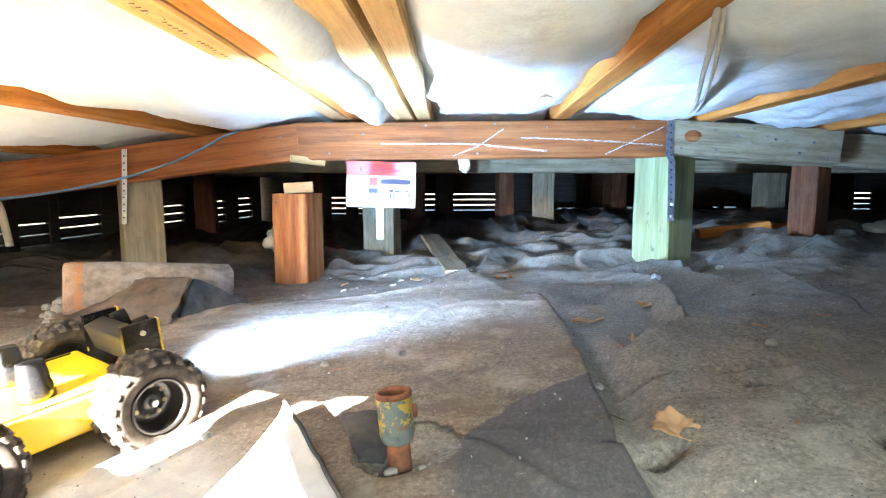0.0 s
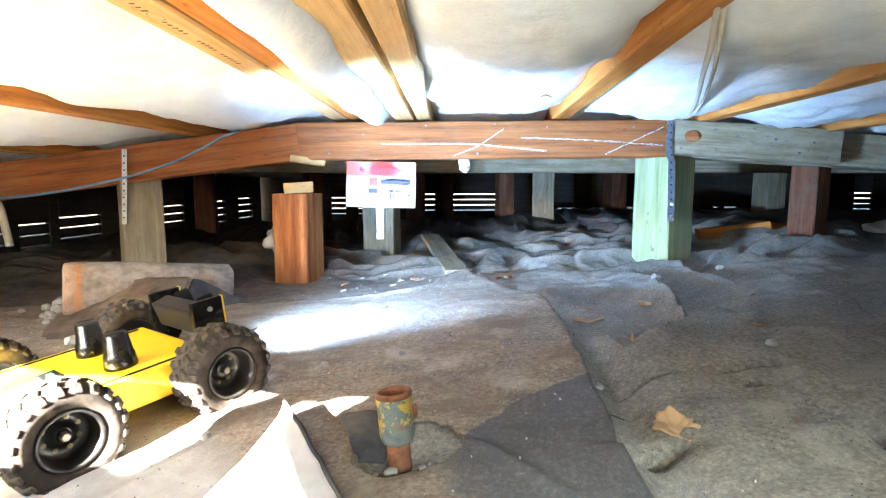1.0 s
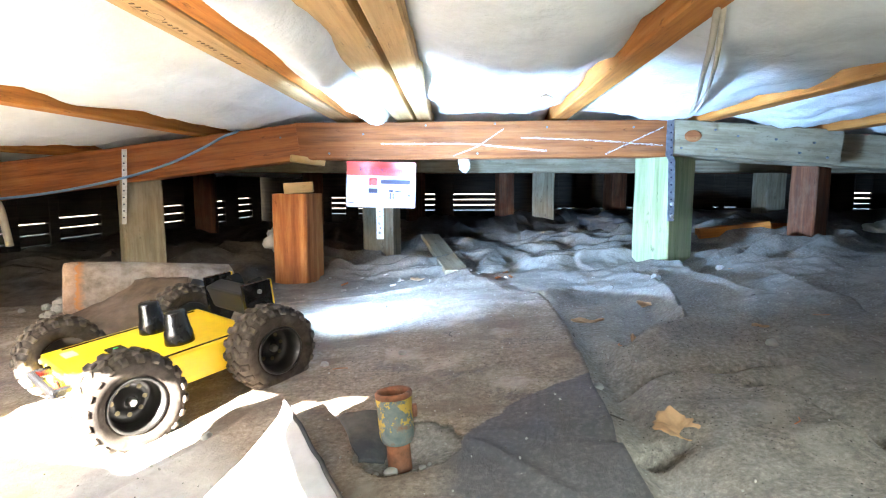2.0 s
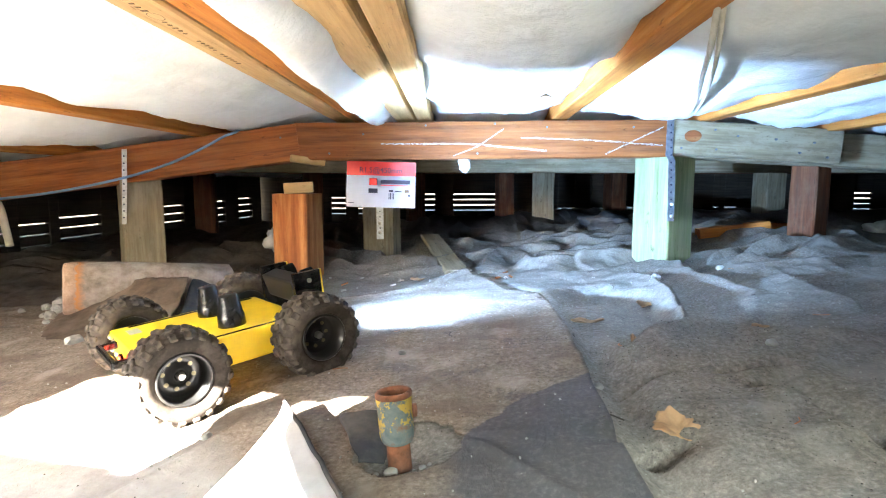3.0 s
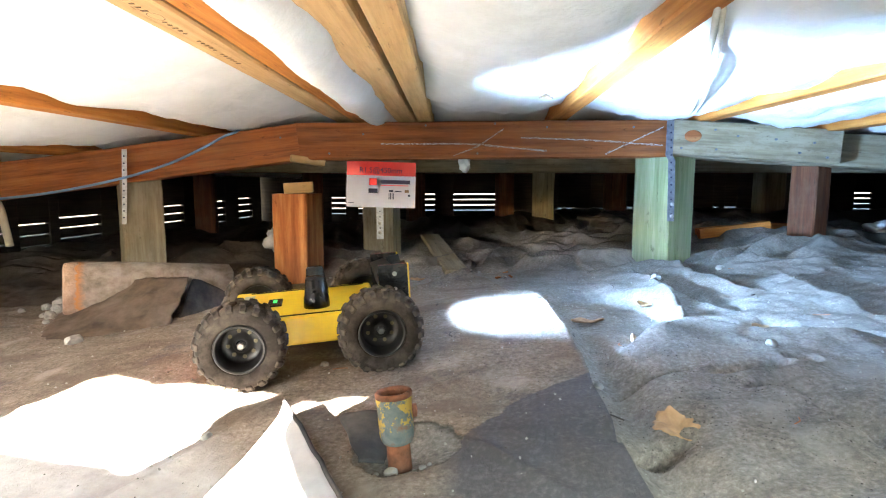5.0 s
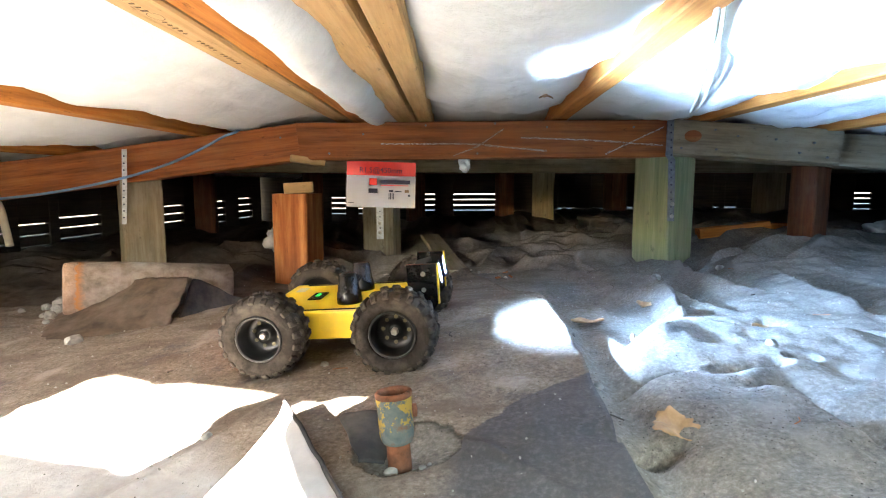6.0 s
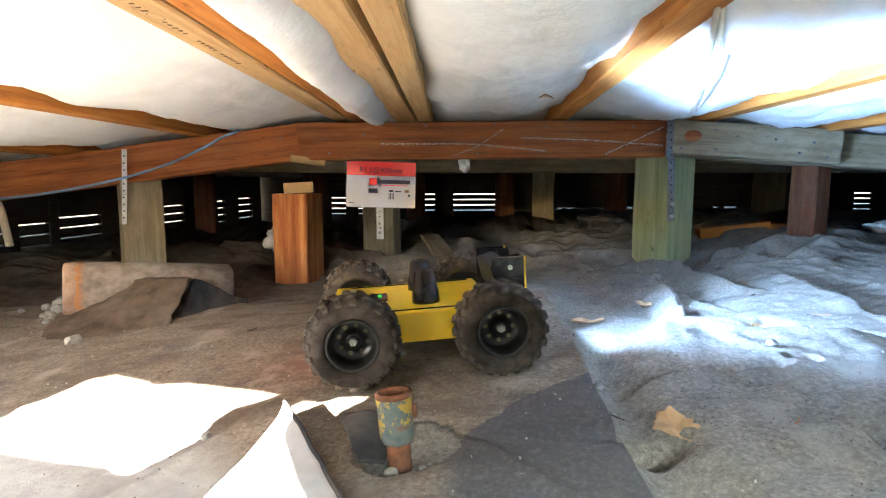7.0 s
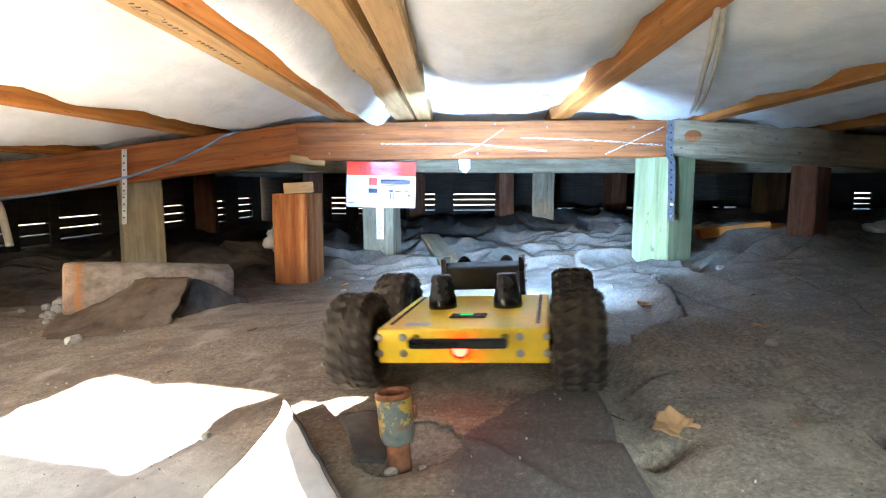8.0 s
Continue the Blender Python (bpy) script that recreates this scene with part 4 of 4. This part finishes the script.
for i in range(4800):
    x, y = rnd.uniform(0.16, 1.2), 0.36 + 1.3 * rnd.random() ** 1.5
    if i % 3 == 0:
        x, y = rnd.uniform(-0.7, 0.2), 0.45 + 1.1 * rnd.random()
    if i % 4 == 1:
        cx, cy, s = rnd.choice(((0.23, 0.525, 0.035), (0.3, 0.6, 0.06), (0.25, 0.75, 0.06), (0.42, 0.78, 0.05), (0.4, 0.5, 0.06), (0.32, 0.85, 0.02)))
        x, y = rnd.gauss(cx, s), rnd.gauss(cy, s * 0.5)
    r = rnd.choice((0.0004, 0.0005, 0.0006, 0.0007, 0.0011))
    top = sheet_level(x, y) if sheet_keep(x, y) else ground_level(x, y)
    vs = [specks.verts.new((x + r * rnd.uniform(0.6, 1.6) * a, y + r * rnd.uniform(0.6, 1.6) * b, top + r * 0.4 + r * 0.7 * c)) for a, b, c in ((1, 0, 0), (-0.5, 0.87, 0), (-0.5, -0.87, 0), (0, 0, 1), (0, 0, -1))]
    for a, b, c in ((0, 1, 3), (1, 2, 3), (2, 0, 3), (1, 0, 4), (2, 1, 4), (0, 2, 4)):
        specks.faces.new((vs[a], vs[b], vs[c]))
thing("dark_crumbs", specks, M_DARKWOOD, "scattered dark crumbs of bark and soil", "debris", kind="stuff")
thing("crumbs", crumbs, M_STONE, "scattered crumbs of mortar and dry soil", "debris", kind="stuff")


def dry_leaf(x, y, z, length, width, yaw, tilt, curl, label):
    bm = bmesh.new()
    rows = []
    for i in range(13):
        u = i / 12
        w = width / 2 * math.sin(math.pi * min(1, u ** 0.8 * 0.97 + 0.02)) ** 0.8
        row = []
        for j in range(9):
            v = j / 4 - 1
            ww = w * (1 + 0.2 * noise.noise(Vector((u * 3.5, 3 if v > 0 else 7, x * 30))))
            row.append(bm.verts.new(((u - 0.5) * length, v * ww, curl * abs(v) ** 1.5 * w + curl * 0.3 * length * (2 * u - 1) ** 2 + 0.08 * length * noise.noise(Vector((u * 4, v * 1.5, x * 50))))))
        rows.append(row)
    for a, b in zip(rows, rows[1:]):
        for k in range(8):
            bm.faces.new((a[k], a[k + 1], b[k + 1], b[k]))
    ob = thing("dry_leaf", bm, M_LEAF, label, "leaf", pose(x, y, z, tilt[0], tilt[1], yaw), "dry leaves", smooth=True)
    s = ob.modifiers.new("thickness", "SOLIDIFY")
    s.thickness = 0.0006


def leaf_on(x, y, up, *rest):
    dry_leaf(x, y, ground_level(x, y) + up, *rest)


def lobed_leaf(x, y, up, size, yaw, tilt, label):
    """A crumpled five-lobed leaf with a stalk."""
    bm = bmesh.new()
    middle = bm.verts.new((0, 0, 0.004))
    rings = []
    for k in (0.2, 0.4, 0.6, 0.8, 1.0):
        ring = []
        for i in range(60):
            a = 2 * math.pi * i / 60
            lobe = 0.72 + 0.28 * abs(math.cos(1.5 * a + 0.2)) ** 0.8
            r = size * k * (1 + (lobe - 1) * k) * (1 + 0.3 * k * noise.noise(Vector((4 * math.cos(a), 4 * math.sin(a), 2))) + 0.08 * k * noise.noise(Vector((18 * math.cos(a), 18 * math.sin(a), 4))))
            fold = 0.25 * size * k * abs(math.sin(a + 0.4)) + 0.3 * size * noise.noise(Vector((r * 45 * math.cos(a), r * 45 * math.sin(a), 9)))
            ring.append(bm.verts.new((r * math.cos(a), 0.8 * r * math.sin(a), fold + 0.3 * size * k * k * max(0, math.sin(a + 0.6)))))
        rings.append(ring)
    for i in range(60):
        bm.faces.new((middle, rings[0][i], rings[0][(i + 1) % 60]))
        for a, b in zip(rings, rings[1:]):
            bm.faces.new((a[i], b[i], b[(i + 1) % 60], a[(i + 1) % 60]))
    ob = thing("dry_leaf", bm, M_LEAF, label, "leaf", pose(x, y, ground_level(x, y) + up, tilt[0], tilt[1], yaw), "dry leaves", smooth=True)
    s = ob.modifiers.new("thickness", "SOLIDIFY")
    s.thickness = 0.0006


lobed_leaf(0.229, 0.533, 0.008, 0.0235, -15, (16, 6), "large crumpled dry brown leaf in a dusty hollow")
leaf_on(0.284, 0.822, 0.016, 0.035, 0.018, 70, (70, 0), 0.5, "curled dry leaf standing in a small hole")
leaf_on(0.257, 0.975, 0.008, 0.06, 0.016, 4, (8, 0), 0.2, "flat dry brown leaf on the dust")
leaf_on(-0.07, 1.52, 0.006, 0.04, 0.02, 10, (8, 0), 0.4, "dry leaf on the dust behind the sheet")
leaf_on(0.408, 1.117, 0.008, 0.04, 0.03, 40, (10, 0), 0.5, "crumpled dry leaf on the dust")
leaf_on(0.505, 0.872, 0.01, 0.03, 0.02, 10, (20, 0), 0.5, "small dry leaf on the dust")
dry_leaf(0.21, 1.17, 0.47 - 0.03, 0.03, 0.012, 10, (180, 0), 0.8, "dry leaf caught on the insulation")

for (x, y), ln, wd, yaw, mt, lab in (((-0.005, 2.0), 0.62, 0.075, 99, M_TREATED, "thin grey plank lying on the dust"), ((1.03, 1.99), 0.24, 0.05, -4, M_ORANGE, "pale timber offcut on the dust"), ((1.24, 2.1), 0.2, 0.05, 8, M_ORANGE, "pale timber offcut on the dust")):
    z0 = ground_level(x, y) + 0.018
    a, b = Vector((x - ln / 2 * math.cos(radians(yaw)), y - ln / 2 * math.sin(radians(yaw)), 0)), Vector((x + ln / 2 * math.cos(radians(yaw)), y + ln / 2 * math.sin(radians(yaw)), 0))
    a.z, b.z = ground_level(a.x, a.y) + 0.014, ground_level(b.x, b.y) + 0.014
    thing("loose_plank", beam(ln, wd, 0.016 if mt is M_TREATED else 0.035, 14, 0.002, 0.003, yaw), mt, lab, "plank", span(a, b), "loose timber")


# wool tufts, a crumpled dark sheet and twigs


def tuft(x, y, z, r, squash, label, material, seed, name="wool_tuft"):
    bm = bmesh.new()
    bmesh.ops.create_icosphere(bm, subdivisions=4, radius=r)
    for v in bm.verts:
        n = v.co.normalized()
        v.co *= 1 + 0.45 * noise.noise(n * 1.7 + Vector((seed, 0, 0))) + 0.16 * noise.noise(n * 6 + Vector((0, seed, 0)))
        v.co.z *= squash
    thing(name, bm, material, label, "scrap", pose(x, y, z, 0, 0, 40 * seed), smooth=True)


tuft(0.063, 1.665, 0.314, 0.017, 1.2, "tuft of white insulation hanging under the bearer", M_WOOL, 2)
# second scrap: grey film material in place of white wool, so it reads dim
tuft(-0.6, 2.1, ground_level(-0.6, 2.1) + 0.03, 0.065, 0.8, "scrap of white insulation on the ground, greyed to look dim", M_FILM, 5)
tuft(1.56, 1.98, ground_level(1.56, 1.98) + 0.02, 0.06, 0.6, "scrap of pale film on the ground", M_WOOL, 6)
tuft(0.72, 2.45, ground_level(0.72, 2.45) + 0.02, 0.12, 0.45, "crumpled black polythene on the ground", M_POLY, 7, "crumpled_polythene")
rt = random.Random(9)
for i in range(34):
    x, y = rt.uniform(0.17, 1.0), rt.uniform(0.5, 1.5)
    if i > 22:
        x, y = rt.uniform(-0.7, 0.1), rt.uniform(0.7, 1.6)
    a, ln = rt.uniform(0, 6.28), rt.uniform(0.006, 0.028)
    top = sheet_level if sheet_keep(x, y) else ground_level
    pts = [(x + (k - 1) * ln / 2 * math.cos(a + 0.3 * k), y + (k - 1) * ln / 2 * math.sin(a + 0.3 * k), 0) for k in range(3)]
    thing("twig", tube([(px, py, top(px, py) + 0.002) for px, py, _ in pts], 0.0006 + 0.0003 * (i % 3), 5), M_DARKWOOD if i % 3 else M_RIMU, "thin dry twig lying on the dust", "twig", group="twigs")
for i in range(18):
    x, y = rt.uniform(-0.4, 0.2), rt.uniform(1.45, 1.75)
    ob_m = pose(x, y, ground_level(x, y) + 0.004, rt.uniform(-20, 20), rt.uniform(-20, 20), rt.uniform(0, 180))
    thing("wood_chip", box(rt.uniform(0.008, 0.025), rt.uniform(0.004, 0.009), 0.004, (0, 0, 0), 0.001, 1), (M_STONE, M_CONC, M_RIMU)[i % 3], "small splinter of wood on the dust", "wood chip", ob_m, "wood chips")
# stamped print below the pale joist
for i in range(22):
    y = 0.585 + 0.0125 * i + (0.03 if i > 3 else 0.0) + (0.012 if i > 9 else 0.0)
    if i not in (9, 15):
        thing("stamp", box(0.005 + 0.002 * (i % 3 == 0), 0.0022 + 0.0016 * (i % 2), 0.0006, (0, 0, 0)), M_STAMP, "faded dark stamp on the pale joist", "stamp", pose(-0.318 + (y - 0.6) * 0.012, y, 0.4441, 0, 0, 12 * (i % 3) - 12), "stamps")
ring = bmesh.new()
circ = [[ring.verts.new((r * 0.55 * math.cos(a), r * math.sin(a), 0)) for r in (0.013, 0.0145)] for a in (2 * math.pi * k / 28 for k in range(28))]
for k in range(28):
    a, b = circ[k], circ[(k + 1) % 28]
    ring.faces.new((a[0], a[1], b[1], b[0]))
thing("stamp", ring, M_STAMP, "faded oval stamp on the pale joist", "stamp", pose(-0.3155, 0.642, 0.4438, 180, 0, 0), "stamps")


# ---- robot ----
WB, TRACK, R = 0.185, 0.133, 0.060


def tyre_mesh():
    w = 0.029
    bm = lathe([(0.031, -w * 0.78), (0.036, -w * 0.92), (0.045, -w), (0.052, -w * 0.92), (0.0555, -w * 0.7), (0.0565, -w * 0.3), (0.0565, w * 0.3), (0.0555, w * 0.7), (0.052, w * 0.92), (0.045, w), (0.036, w * 0.92), (0.031, w * 0.78), (0.031, -w * 0.78)], 48, "Y", False)
    return bm


def lug_poses():
    """Staggered tread blocks and shoulder blocks round the tyre."""
    for i in range(20):
        a = 2 * math.pi * i / 20
        for s in (-1, 1):
            turn = Matrix.Rotation(a + (math.pi / 20 if s > 0 else 0), 4, "Y")
            yield "tread", turn @ pose(0.0570, s * 0.010, 0, 24 * s, 0, 0)
            yield "shoulder", turn @ pose(0.0537, s * 0.0243, 0.001, 0, 0, s * 42)


LUGS = {"tread": mesh_of("lug", box(0.0055, 0.017, 0.009, (0, 0, 0), 0.0014, 1), M_RUBBER), "shoulder": mesh_of("lug", box(0.0045, 0.012, 0.009, (0, 0, 0), 0.0014, 1), M_RUBBER)}


def wheel_at(robot, name, x, side):
    """A wheel with a lugged tyre, dished rim and bolts; its outer face looks along side * y."""
    w = new("wheel")
    w.empty_display_size = 0.03
    w.parent = robot
    w.matrix_basis = pose(x, side * TRACK, R - 0.003)
    w["label"] = "black wheel with a chunky dusty tyre"
    s = -1 if side < 0 else 1
    part("tyre", tyre_mesh(), M_RUBBER, w, "chunky dusty rubber tyre", True)
    for kind, m in lug_poses():
        lug = new("lug", LUGS[kind])
        lug.parent, lug.matrix_basis = w, m
    part("rim", lathe([(0.0315, s * 0.024), (0.033, s * 0.0255), (0.0315, s * 0.027), (0.029, s * 0.0255), (0.0275, s * 0.002), (0.024, -s * 0.004), (0.012, -s * 0.004), (0.0105, s * 0.004), (0.006, s * 0.005), (0.0, s * 0.005)], 40, "Y", False), M_RIM, w, "glossy black dished rim", True)
    part("inner_rim", lathe([(0.0315, -s * 0.024), (0.030, -s * 0.02), (0.0, -s * 0.02)], 32, "Y", False), M_RIM, w, "", True)
    part("hub_nut", lathe([(0.0055, s * 0.004), (0.0055, s * 0.0105), (0.004, s * 0.0125), (0.0, s * 0.0125)], 6, "Y"), M_CHROME, w, "zinc hub nut")
    for i in range(8):
        a = 2 * math.pi * i / 8
        part("wheel_hole", lathe([(0.0028, -s * 0.0038), (0.0028, -s * 0.003), (0.0, -s * 0.003)], 10, "Y"), M_BRASS, w, m=Matrix.Translation((0.018 * math.cos(a), 0, 0.018 * math.sin(a))))
    return w


M_BRASS = plain("dull_brass_bolt", (0.2, 0.17, 0.1), 0.45, 0.6, 0.15, 120, 0.05)


def build_robot():
    rb = empty("inspection_robot", "yellow four-wheeled inspection robot with black chunky wheels and a headlamp", "robot")
    zt, zb, bw = 0.0775, 0.0365, 0.1
    x0, x1 = -0.124, 0.1
    part("body", box(x1 - x0, 2 * bw, zt - zb, ((x0 + x1) / 2, 0, (zt + zb) / 2), 0.003, 2), M_YELLOW, rb, "dusty yellow painted box")
    for s in (-1, 1):
        part("groove", box(x1 - x0 - 0.035, 0.004, 0.0016, ((x0 + x1) / 2 + 0.006, s * 0.088, zt + 0.0004)), M_BLACK, rb, "thin black groove")
        part("sensor_cone", lathe([(0.0, 0.0), (0.0195, 0.0), (0.0195, 0.004), (0.0185, 0.016), (0.0172, 0.018), (0.014, 0.043), (0.0125, 0.0455), (0.0, 0.046)], 28), M_BLACK, rb, "glossy black tapered housing", True, pose(0.008, s * 0.045, zt))
        part("axle", lathe([(0.007, -0.02), (0.007, 0.02)], 14, "Y"), M_BLACK, rb, "", True, pose(WB / 2, s * 0.112, R - 0.003))
        part("axle", lathe([(0.007, -0.02), (0.007, 0.02)], 14, "Y"), M_BLACK, rb, "", True, pose(-WB / 2, s * 0.118, R - 0.003))
    disp = part("display", box(0.022, 0.046, 0.003, (-0.056, 0.0, zt + 0.0008), 0.001, 1), M_BLACK, rb, "dark display window")
    part("digit", box(0.006, 0.016, 0.0008, (-0.056, 0.002, zt + 0.0028)), M_DIGIT, disp, "green glowing digits")
    part("sticker", box(0.016, 0.03, 0.0006, (-0.1, 0.055, zt + 0.0004)), M_PAPER, rb, "small pale sticker")
    # rear handle, bolts and tail lamp
    h = bmesh.new()
    box(0.008, 0.112, 0.011, (x0 - 0.022, 0, 0.066), 0.002, 1, h)
    for s in (-1, 1):
        box(0.024, 0.009, 0.011, (x0 - 0.011, s * 0.0515, 0.066), 0.002, 1, h)
    part("handle", h, M_BLACK, rb, "black bar handle")
    for y in (-0.098, -0.068, 0.068, 0.098):
        for z in (0.049, 0.068):
            part("bolt", lathe([(0.0045, 0), (0.0045, 0.002), (0.0025, 0.0035), (0.0, 0.0035)], 10), M_CHROME, rb, "zinc bolt head", m=pose(x0, y, z, 0, -90, 0))
    part("tail_ring", lathe([(0.0105, 0), (0.0105, 0.004), (0.0085, 0.004), (0.0085, 0), (0.0105, 0)], 20, "Z", False), M_BLACK, rb, "", True, pose(x0 - 0.004, 0, 0.055, 0, -90, 0))
    part("tail_lamp", lathe([(0.0083, 0), (0.0083, 0.003), (0.004, 0.006), (0.0, 0.0065)], 18), M_TAIL, rb, "glowing red tail lamp", True, pose(x0 - 0.004, 0, 0.055, 0, -90, 0))
    # head: black housing between side plates, with two recessed lamps
    head = part("head", box(0.028, 0.112, 0.038, (0, 0, 0), 0.004, 2), M_HOUSING, rb, "black camera housing", False, pose(0.118, 0, 0.106, 0, -14, 0))
    for s in (-1, 1):
        p = bmesh.new()
        out = [(-0.018, -0.026), (0.006, -0.06), (0.026, -0.034), (0.026, 0.026), (-0.018, 0.026)]
        f = p.faces.new([p.verts.new((x, 0, z)) for x, z in out])
        e = bmesh.ops.extrude_face_region(p, geom=[f])
        bmesh.ops.translate(p, vec=(0, 0.008, 0), verts=[v for v in e["geom"] if isinstance(v, bmesh.types.BMVert)])
        plate = part("side_plate", p, M_BLACK, rb, "black side plate", False, pose(0.12, s * 0.06 - 0.004, 0.108))
        for x, z in ((0.006, 0.012), (0.006, -0.012)):
            part("bolt", lathe([(0.0035, -0.0015), (0.0035, 0.0015), (0.0, 0.0015)], 10, "Y"), M_CHROME, plate, "zinc bolt head", m=pose(x, 0.004 + s * 0.005, z))
        part("front_edge", box(0.002, 0.008, 0.06, (0.0275, 0.004, -0.004)), M_YELLOW, plate, "yellow edge strip")
        tilt = Matrix.Translation((0.149, s * 0.034, 0.115)) @ Matrix.Rotation(radians(90 - 7), 4, "Y")
        # deep bezel added to cut the lamp's beam, squashed to narrow it sideways
        bez = part("lamp_bezel", lathe([(0.0, -0.015), (0.0125, -0.015), (0.0125, 0.0), (0.016, 0.0), (0.016, -0.018), (0.0, -0.018)], 40), M_BEZEL, rb, "black lamp bezel", False, tilt @ Matrix.Diagonal((1.22, 0.76, 1.0, 1.0)))
        part("led", lathe([(0.0, 0.0), (0.0065, 0.0), (0.0, 0.0002)], 20), M_LED, bez, "glowing white lamp", False, pose(0, 0, -0.0145))
    wheels = {(fx, s): wheel_at(rb, "wheel", fx * WB / 2, s) for fx in (1, -1) for s in (1, -1)}
    return rb, wheels


M_HOUSING = plain("satin_black_housing", (0.01, 0.01, 0.011), 0.5, 0, 0.2, 80, 0.03, 0.25)
M_BEZEL = plain("matt_black_bezel", (0.01, 0.01, 0.01), 0.9, 0, 0.1, 60, 0, 0.1)
ROBOT, WHEELS = build_robot()
# seconds, x, y, heading, lift, pitch, roll
TRACKS = ((0.0, -0.5027, 0.6491, 52.5, -0.012, 2.0, 2.4), (0.5, -0.4812, 0.6984, 53.2, -0.012, 2.0, 2.4), (1.0, -0.4454, 0.7219, 52.3, -0.0109, 1.2, 2.4), (1.5, -0.425, 0.761, 51.4, -0.0098, 0.4, 2.4),
          (3.0, -0.3325, 0.8232, 40.5, -0.0037, 2.1, 0.4), (3.5, -0.3041, 0.8299, 34.3, 0.0012, 2.9, 0.2), (4.0, -0.261, 0.8506, 28.0, 0.0004, 3.6, -0.2), (4.5, -0.2329, 0.8643, 21.8, -0.0003, 4.3, -0.6),
          (6.0, -0.1422, 0.8932, -5.2, -0.0064, 2.6, -2.2), (6.5, -0.0853, 0.859, -5.4, 0.0014, 2.6, -2.2), (7.0, -0.033, 0.8198, 7.1, 0.0012, 3.2, -2.0), (7.3, -0.0103, 0.8126, 13.0, 0.004, 4.0, -0.6),
          (7.5, 0.0027, 0.8106, 21.0, 0.004, 4.0, 0.0), (7.7, 0.0126, 0.7736, 47.1, 0.0025, 4.2, 1.7), (8.0, 0.047, 0.7458, 79.6, -0.0064, 5.9, 2.0))


def motions():
    """Drives the robot over the sheet and turns its wheels by the way that each side rolls."""
    ts = [r[0] for r in TRACKS]

    def at(t, k):
        i = max(0, min(len(ts) - 2, sum(1 for v in ts if v <= t) - 1))

        def slope(j):
            a, b = max(j - 1, 0), min(j + 1, len(ts) - 1)
            return (TRACKS[b][k] - TRACKS[a][k]) / (ts[b] - ts[a])
        h = ts[i + 1] - ts[i]
        u = (t - ts[i]) / h
        return ((2 * u ** 3 - 3 * u * u + 1) * TRACKS[i][k] + (u ** 3 - 2 * u * u + u) * h * slope(i)
                + (3 * u * u - 2 * u ** 3) * TRACKS[i + 1][k] + (u ** 3 - u * u) * h * slope(i + 1))

    rows, rolls = [], {1: [0.0], -1: [0.0]}
    for n in range(81):
        t = n / 10
        x, y, a = at(t, 1), at(t, 2), radians(at(t, 3))
        c, s, e = math.cos(a), math.sin(a), 0.09
        gx = (base_level(x + e, y) - base_level(x - e, y)) / (2 * e)
        gy = (base_level(x, y + e) - base_level(x, y - e)) / (2 * e)
        feet = [base_level(x + c * u - s * v, y + s * u + c * v) for u in (-e, e) for v in (-TRACK, TRACK)]
        up = Vector((-gx, -gy, 1)).normalized()
        fwd = Vector((math.cos(a), math.sin(a), gx * math.cos(a) + gy * math.sin(a))).normalized()
        m = Matrix((fwd, up.cross(fwd), up)).transposed().to_4x4()
        m = m @ Matrix.Rotation(radians(at(t, 5)), 4, "Y") @ Matrix.Rotation(radians(at(t, 6)), 4, "X")
        m.translation = (x, y, sum(feet) / 4 + 0.006 + at(t, 4))
        rows.append((t, m))
        if n:
            p = rows[-2][1].translation
            along = (m.translation - p).dot(fwd)
            turn = a - last
            for s in (1, -1):
                rolls[s].append(rolls[s][-1] + (along - s * turn * TRACK) / R)
        last = a
    walk(ROBOT, rows)
    for (fx, s), w in WHEELS.items():
        walk(w, [(n / 10, pose(fx * WB / 2, s * TRACK, R - 0.003) @ Matrix.Rotation(rolls[s][n] + 0.3 * fx, 4, "Y")) for n in range(81)])


motions()
